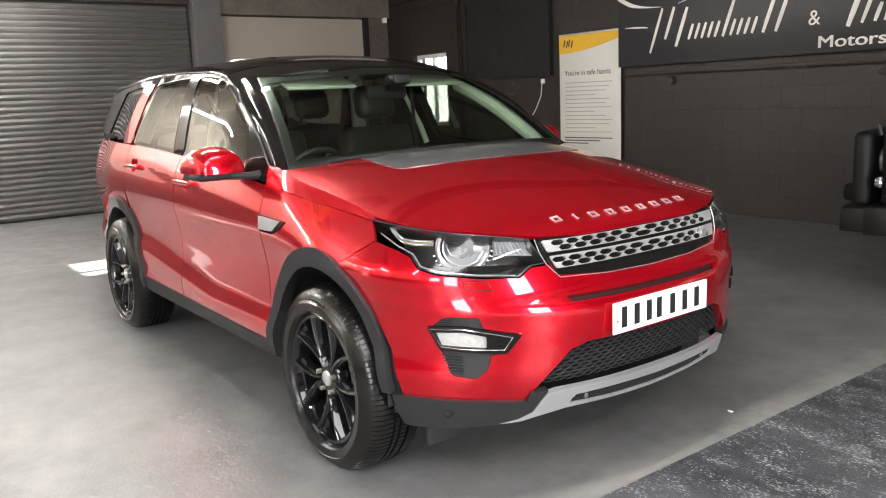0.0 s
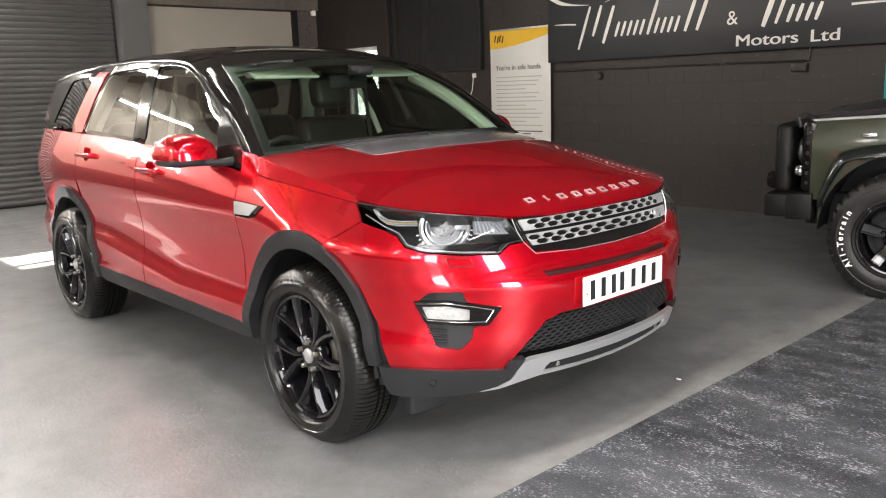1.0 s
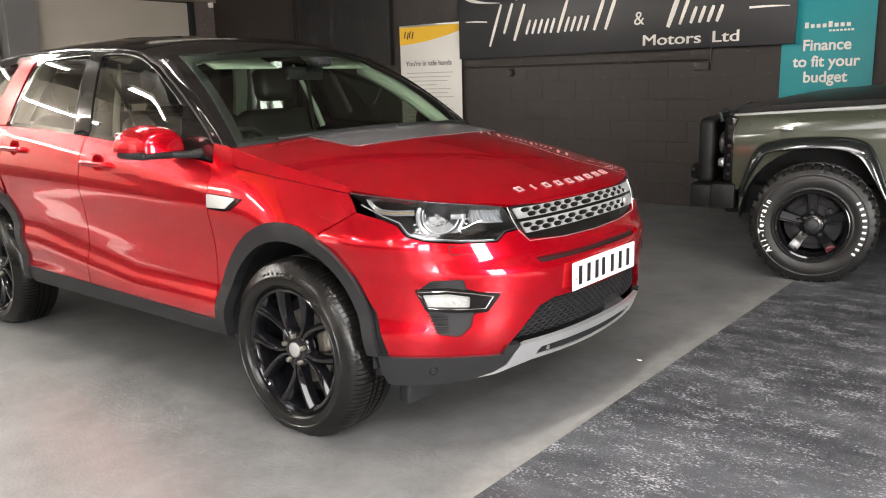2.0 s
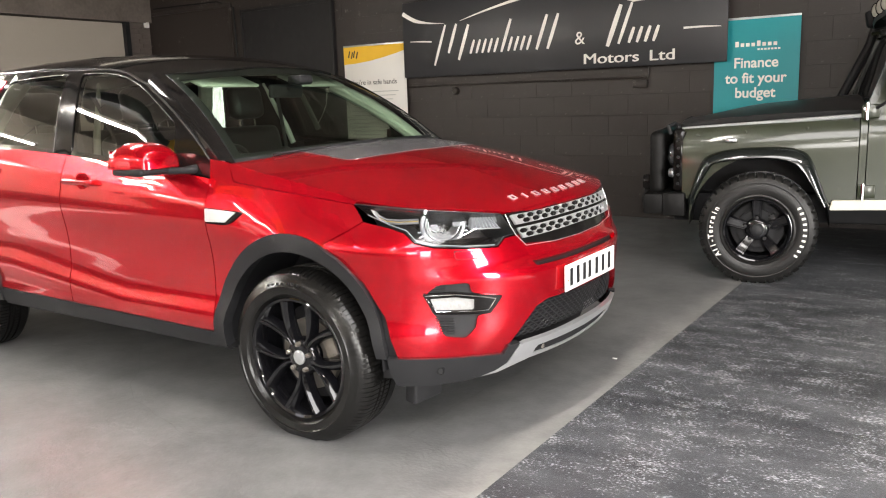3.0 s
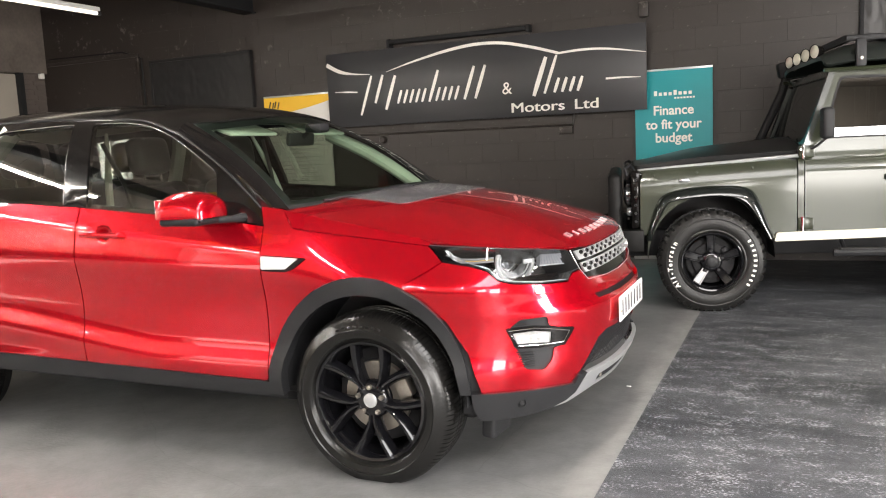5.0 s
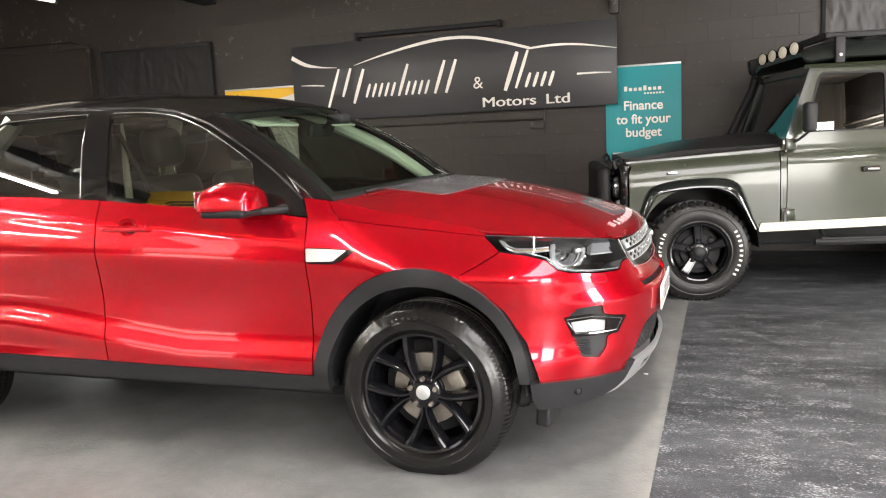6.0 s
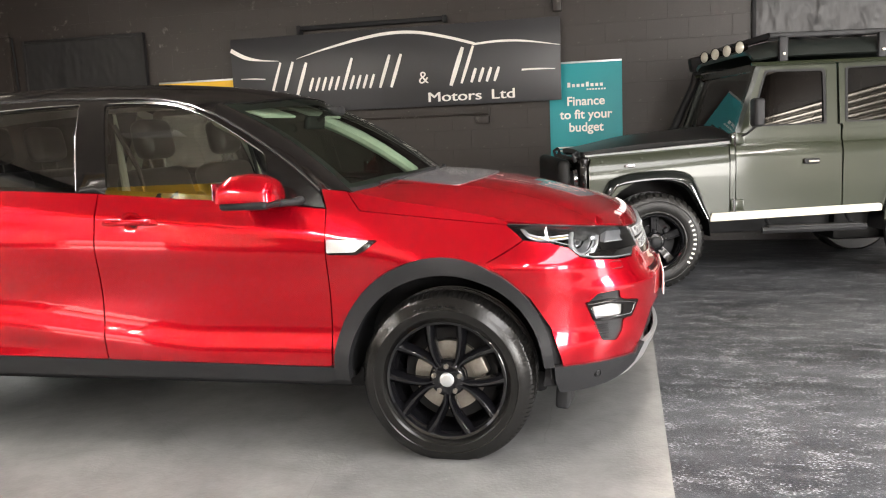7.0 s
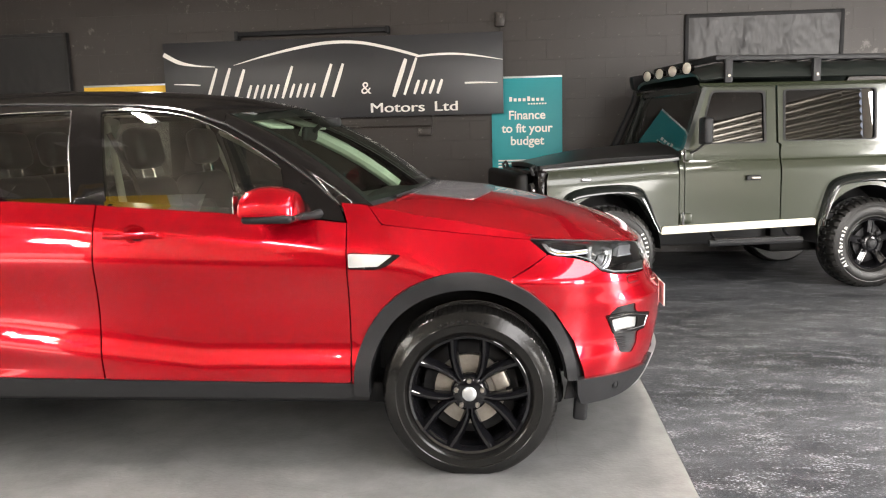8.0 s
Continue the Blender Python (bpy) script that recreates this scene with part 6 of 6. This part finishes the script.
for v in (B + .22, B + WIDE - .22):
    part("round_headlight", lathe([(0, .05), (.06, .046), (.085, .03), (.095, 0), (.105, -.01)], 28, m=pose(-.60, v, .90, 0, -90, 0)), LAMP_INNER, truck, "round headlight")
    part("indicator", lathe([(0, .03), (.03, .026), (.036, 0)], 16, m=pose(-.60, v - .16 if v < 1 else v + .16, .78, 0, -90, 0)), LAMP_INNER, truck)
for i in range(6):
    part("panel_bolt", lathe([(0, .008), (.010, .008), (.012, 0)], 6, m=pose(-.56, B + .049, .70 + i * .065, 90, 0, 0)), TRIM, truck)
guard = part("grille_guard", box((-.775, B + .08, .62), (-.665, B + WIDE - .08, 1.085), .045, segments=4), DEEP, truck, "dark front guard box ahead of the grille")
for v in (B + .16, B + WIDE - .16):
    part("bonnet_catch", tube([(-.62, v - .05, 1.06), (-.64, v - .05, 1.12), (-.60, v, 1.14), (-.58, v + .05, 1.12), (-.57, v + .05, 1.08)], .014, 8), TRIM, guard)
bumper2 = part("front_bumper", box((-.80, B - .03, .48), (-.62, B + WIDE + .03, .63), .015), DEEP, truck, "heavy black steel bumper")
part("bumper_end", box((-.66, B - .05, .47), (-.50, B + .10, .64), .012), DEEP, bumper2)
part("bumper_lamp", lathe([(0, .03), (.05, .026), (.06, 0), (.06, -.06)], 20, m=pose(-.80, B + .18, .70, 0, -90, 0)), BLACK_GLOSS, bumper2)
part("tow_ring", tube([(-.82 + .03 * math.cos(a), B + .30, .555 + .05 * math.sin(a)) for a in [2 * math.pi * i / 16 for i in range(16)]], .010, 6, closed=True), TRIM, bumper2)
part("winch_fairlead", box((-.88, B + .55, .50), (-.80, B + 1.05, .62), .02), TRIM, bumper2)
# windscreen and its frame
SCR = lambda v, t: (.66 + .185 * t, v, 1.235 + .545 * t)
part("screen_frame", patch([(B + .02, -.05), (B + WIDE - .02, -.05), (B + WIDE - .06, 1.03), (B + .06, 1.03)], SCR, (2, .9, 1.2), depth=.04, step=.2, holes=[fillet([(B + .10, .06), (B + .13, .93), (B + WIDE - .13, .93), (B + WIDE - .10, .06)], .02, 2)]), DARK_OLIVE, truck, "dark windscreen frame")
part("windscreen", patch([(B + .08, .04), (B + WIDE - .08, .04), (B + WIDE - .10, .96), (B + .10, .96)], SCR, (2, .9, 1.2), off=-.015, depth=0, step=.3), glass("dim_screen_glass", (.30, .32, .31)), truck, "flat windscreen")
part("windscreen_hinge", box((.625, B - .014, 1.165), (.655, B + .04, 1.245), .008), TRIM, truck)
part("hinge_bolt", lathe([(0, .008), (.010, .006), (.012, 0)], 8, m=pose(.640, B - .014, 1.215, 90, 0, 0)), CHROME, truck)
for v in (B + .35, B + .95):
    part("wiper", tube([SCR(v, .02)[0:1] + (v, 1.25), (SCR(0, .12)[0] - .02, v + .25, 1.31)], .008, 6), TRIM_DARK, truck)
# roof
part("roof", patch(fillet([(.80, B + .04), (3.08, B + .04), (3.08, B + WIDE - .04), (.80, B + WIDE - .04)], .05, 3),
     lambda u, v: (u, v, 1.785 + .205 * (1 - abs((v - B - WIDE / 2) / (WIDE / 2 - .02)) ** 14) * ease(.62, 1.1, u) ** .5), (1.8, .9, 0), depth=.03, step=.07), mat("dark_green_roof", (.020, .024, .022), .28, .2, .2, 3, coat=.6), truck, "glossy dark green roof")
for v in (B + .035, B + WIDE - .035):
    part("gutter", tube([(.80, v, 1.787), (2.0, v, 1.787), (3.08, v, 1.797)], .016, 6), OLIVE, truck)
rack = part("roof_rack", box((.96, B + .08, 1.990), (3.02, B + .12, 2.034), .012), TRIM, truck, "black low-profile roof rack")
part("rack_rail", box((.96, B + WIDE - .12, 1.990), (3.02, B + WIDE - .08, 2.034), .012), TRIM, rack)
for u in (.98, 3.0):
    part("rack_end", box((u - .02, B + .12, 1.985), (u + .02, B + WIDE - .12, 2.040), .010), TRIM, rack)
for u in (1.25, 1.5, 1.75, 2.0, 2.25, 2.5, 2.75):
    part("rack_slat", box((u - .03, B + .12, 1.990), (u + .03, B + WIDE - .12, 2.010), .006), TRIM, rack)
for u in (1.05, 1.84, 2.65):
    for v in (B + .03, B + WIDE - .03):
        foot = part("rack_foot", box((u - .036, v - .018, 1.80), (u + .036, v + .030, 2.0), .012), TRIM, rack)
        part("foot_bolt", lathe([(0, .010), (.012, .008), (.014, 0)], 6, m=pose(u, v - .018 if v < 1 else v + .030, 1.86, 90 if v < 1 else -90, 0, 0)), STEEL, foot)
bar = part("light_bar", tube([(.88, B + .14, 1.90), (.82, B + .5, 1.905), (.82, B + 1.1, 1.905), (.88, B + WIDE - .14, 1.90)], .018, 8), TRIM, rack)
for v in (B + .28, B + .60, B + .92, B + 1.24):
    pod = part("spot_lamp", lathe([(0, -.055), (.034, -.046), (.048, -.01), (.053, .014), (.055, .020)], 24, m=pose(.80, v, 1.945, 0, -90, 25)), BLACK_GLOSS, bar, "round roof spot lamp")
    part("spot_lens", lathe([(0, .030), (.034, .026), (.050, .016)], 24, m=pose(.80, v, 1.945, 0, -90, 25)), GREYLENS, pod, "pale lens cover")
# snorkel on the far pillar
part("snorkel", tube([(.10, B + WIDE + .02, 1.05), (.35, B + WIDE + .05, 1.12), (.60, B + WIDE + .04, 1.26), (.80, B + WIDE + .01, 1.70), (.84, B + WIDE + .0, 1.86)], .04, 10), TRIM_DARK, truck, "black raised air intake")
part("snorkel_head", box((-.05, -.06, 0), (.08, .06, .14), .025, m=pose(.82, B + WIDE, 1.84, 0, -10, 0)), TRIM_DARK, truck)
# mirror, handle, hinges, repeater, step
arm = part("door_mirror", box((.752, B - .20, 1.29), (.832, B - .06, 1.515), .026, segments=3), TRIM, truck, "black door mirror on an arm")
part("mirror_arm", tube([(.80, B - .10, 1.30), (.74, B - .06, 1.24), (.70, B + .01, 1.21)], .010, 8), TRIM, arm)
grip = part("door_handle", box((1.215, B - .030, .972), (1.345, B - .004, 1.015), .010), TRIM, truck, "black door handle")
part("handle_lever", box((1.245, B - .048, .985), (1.330, B - .030, 1.002), .006), STEEL, grip)
for z in (.66, 1.20):
    hinge = part("door_hinge", box((.625, B - .018, z - .045), (.735, B - .002, z + .045), .010), OLIVE, truck)
    part("hinge_pin", tube([(.655, B - .016, z - .055), (.655, B - .016, z + .055)], .011, 8), CHROME, hinge)
part("side_repeater", box((-.235, B - .014, 1.005), (-.155, B, 1.028), .006), LAMP_INNER, truck)
for u in (-.42, -.1, .3):
    part("wing_rivet", lathe([(0, .006), (.008, .004), (.010, 0)], 10, m=pose(u, B, 1.055 + .05 * (u + .5), 90, 0, 0)), OLIVE, truck)
step_bar = part("side_step", tube([(.86, B - .08, .45), (1.25, B - .09, .45), (1.70, B - .08, .45)], .028, 8), TRIM, truck, "black tubular side step")
part("step_tread", box((.90, B - .12, .47), (1.66, B - .04, .485), .004), TRIM, step_bar)
for u in (.95, 1.62):
    part("step_bracket", tube([(u, B - .08, .45), (u, B + .05, .50), (u, B + .15, .58)], .016, 6), TRIM, step_bar)
part("spare_cover", box((3.08, B + .3, .60), (3.14, B + WIDE - .3, 1.25), .02), OLIVE, truck)
part("rear_wall", box((3.04, B + .05, .60), (3.08, B + WIDE - .05, 1.80), .01), OLIVE, truck)
for v in (B + .40, B + WIDE - .40):
    s = part("seat", box((1.10, v - .25, .75), (1.60, v + .25, .95), .05), LEATHER, truck)
    part("backrest", box((1.56, v - .25, .90), (1.70, v + .25, 1.50), .05), LEATHER, s)
for cu in (0, 2.36):
    wheel("wheel", truck, cu, .0, .40, .225, .265, 5, -1, True, 20)
    wheel("wheel", truck, cu, 1.78, .40, .225, .265, 5, 1, True, 50)

# ---- painted blockwork of the north wall: 440 x 215 blocks with recessed joints ----
def block_mesh(length, height):
    bm = box((0, -.002, 0), (length, 0, height), .0012, segments=1)
    me = bpy.data.meshes.new("block")
    bm.to_mesh(me)
    bm.free()
    me.materials.append(PAINT)
    return me


north = [ob for ob in scene.objects if ob.name.startswith("wall_north")][-1]
whole = block_mesh(.4485, .2235)
spare = bmesh.new()
count = 0
for k in range(17):
    z = .01 + k * .225
    x = -7.10 + (.225 if k % 2 else 0)
    while x < 8.4:
        if -5.0 < x < 3.2 and z < 2.9 and not (-3.8 < x < -.5 and 1.70 < z < 2.35) and count < 300:
            piece = new("block", whole)
            piece.parent = north
            piece.location = (x, NORTH - .001 + random.uniform(-.0008, .0008), z)
            count += 1
        else:
            box((x, NORTH - .003, z), (x + .4485, NORTH - .001, z + .2235), 0, spare)
        x += .450
rest = link("blockwork", spare, PAINT, north, smooth=False)
tagged(rest, kind="stuff")

# old bricks of the pier beside the boarding
def brick_mesh(length):
    bm = box((0, 0, 0), (.012, length, .065), .003, segments=1)
    me = bpy.data.meshes.new("brick")
    bm.to_mesh(me)
    bm.free()
    me.materials.append(BRICK)
    return me


long_brick, short_brick = brick_mesh(.215), brick_mesh(.155)
for k in range(36):
    spans = ((5.065, long_brick), (5.290, short_brick)) if k % 2 else ((5.065, short_brick), (5.230, long_brick))
    for y, shape in spans:
        piece = new("brick", shape)
        piece.parent = pier
        piece.location = (WEST + .029 + random.uniform(0, .006), y, .02 + k * .075)
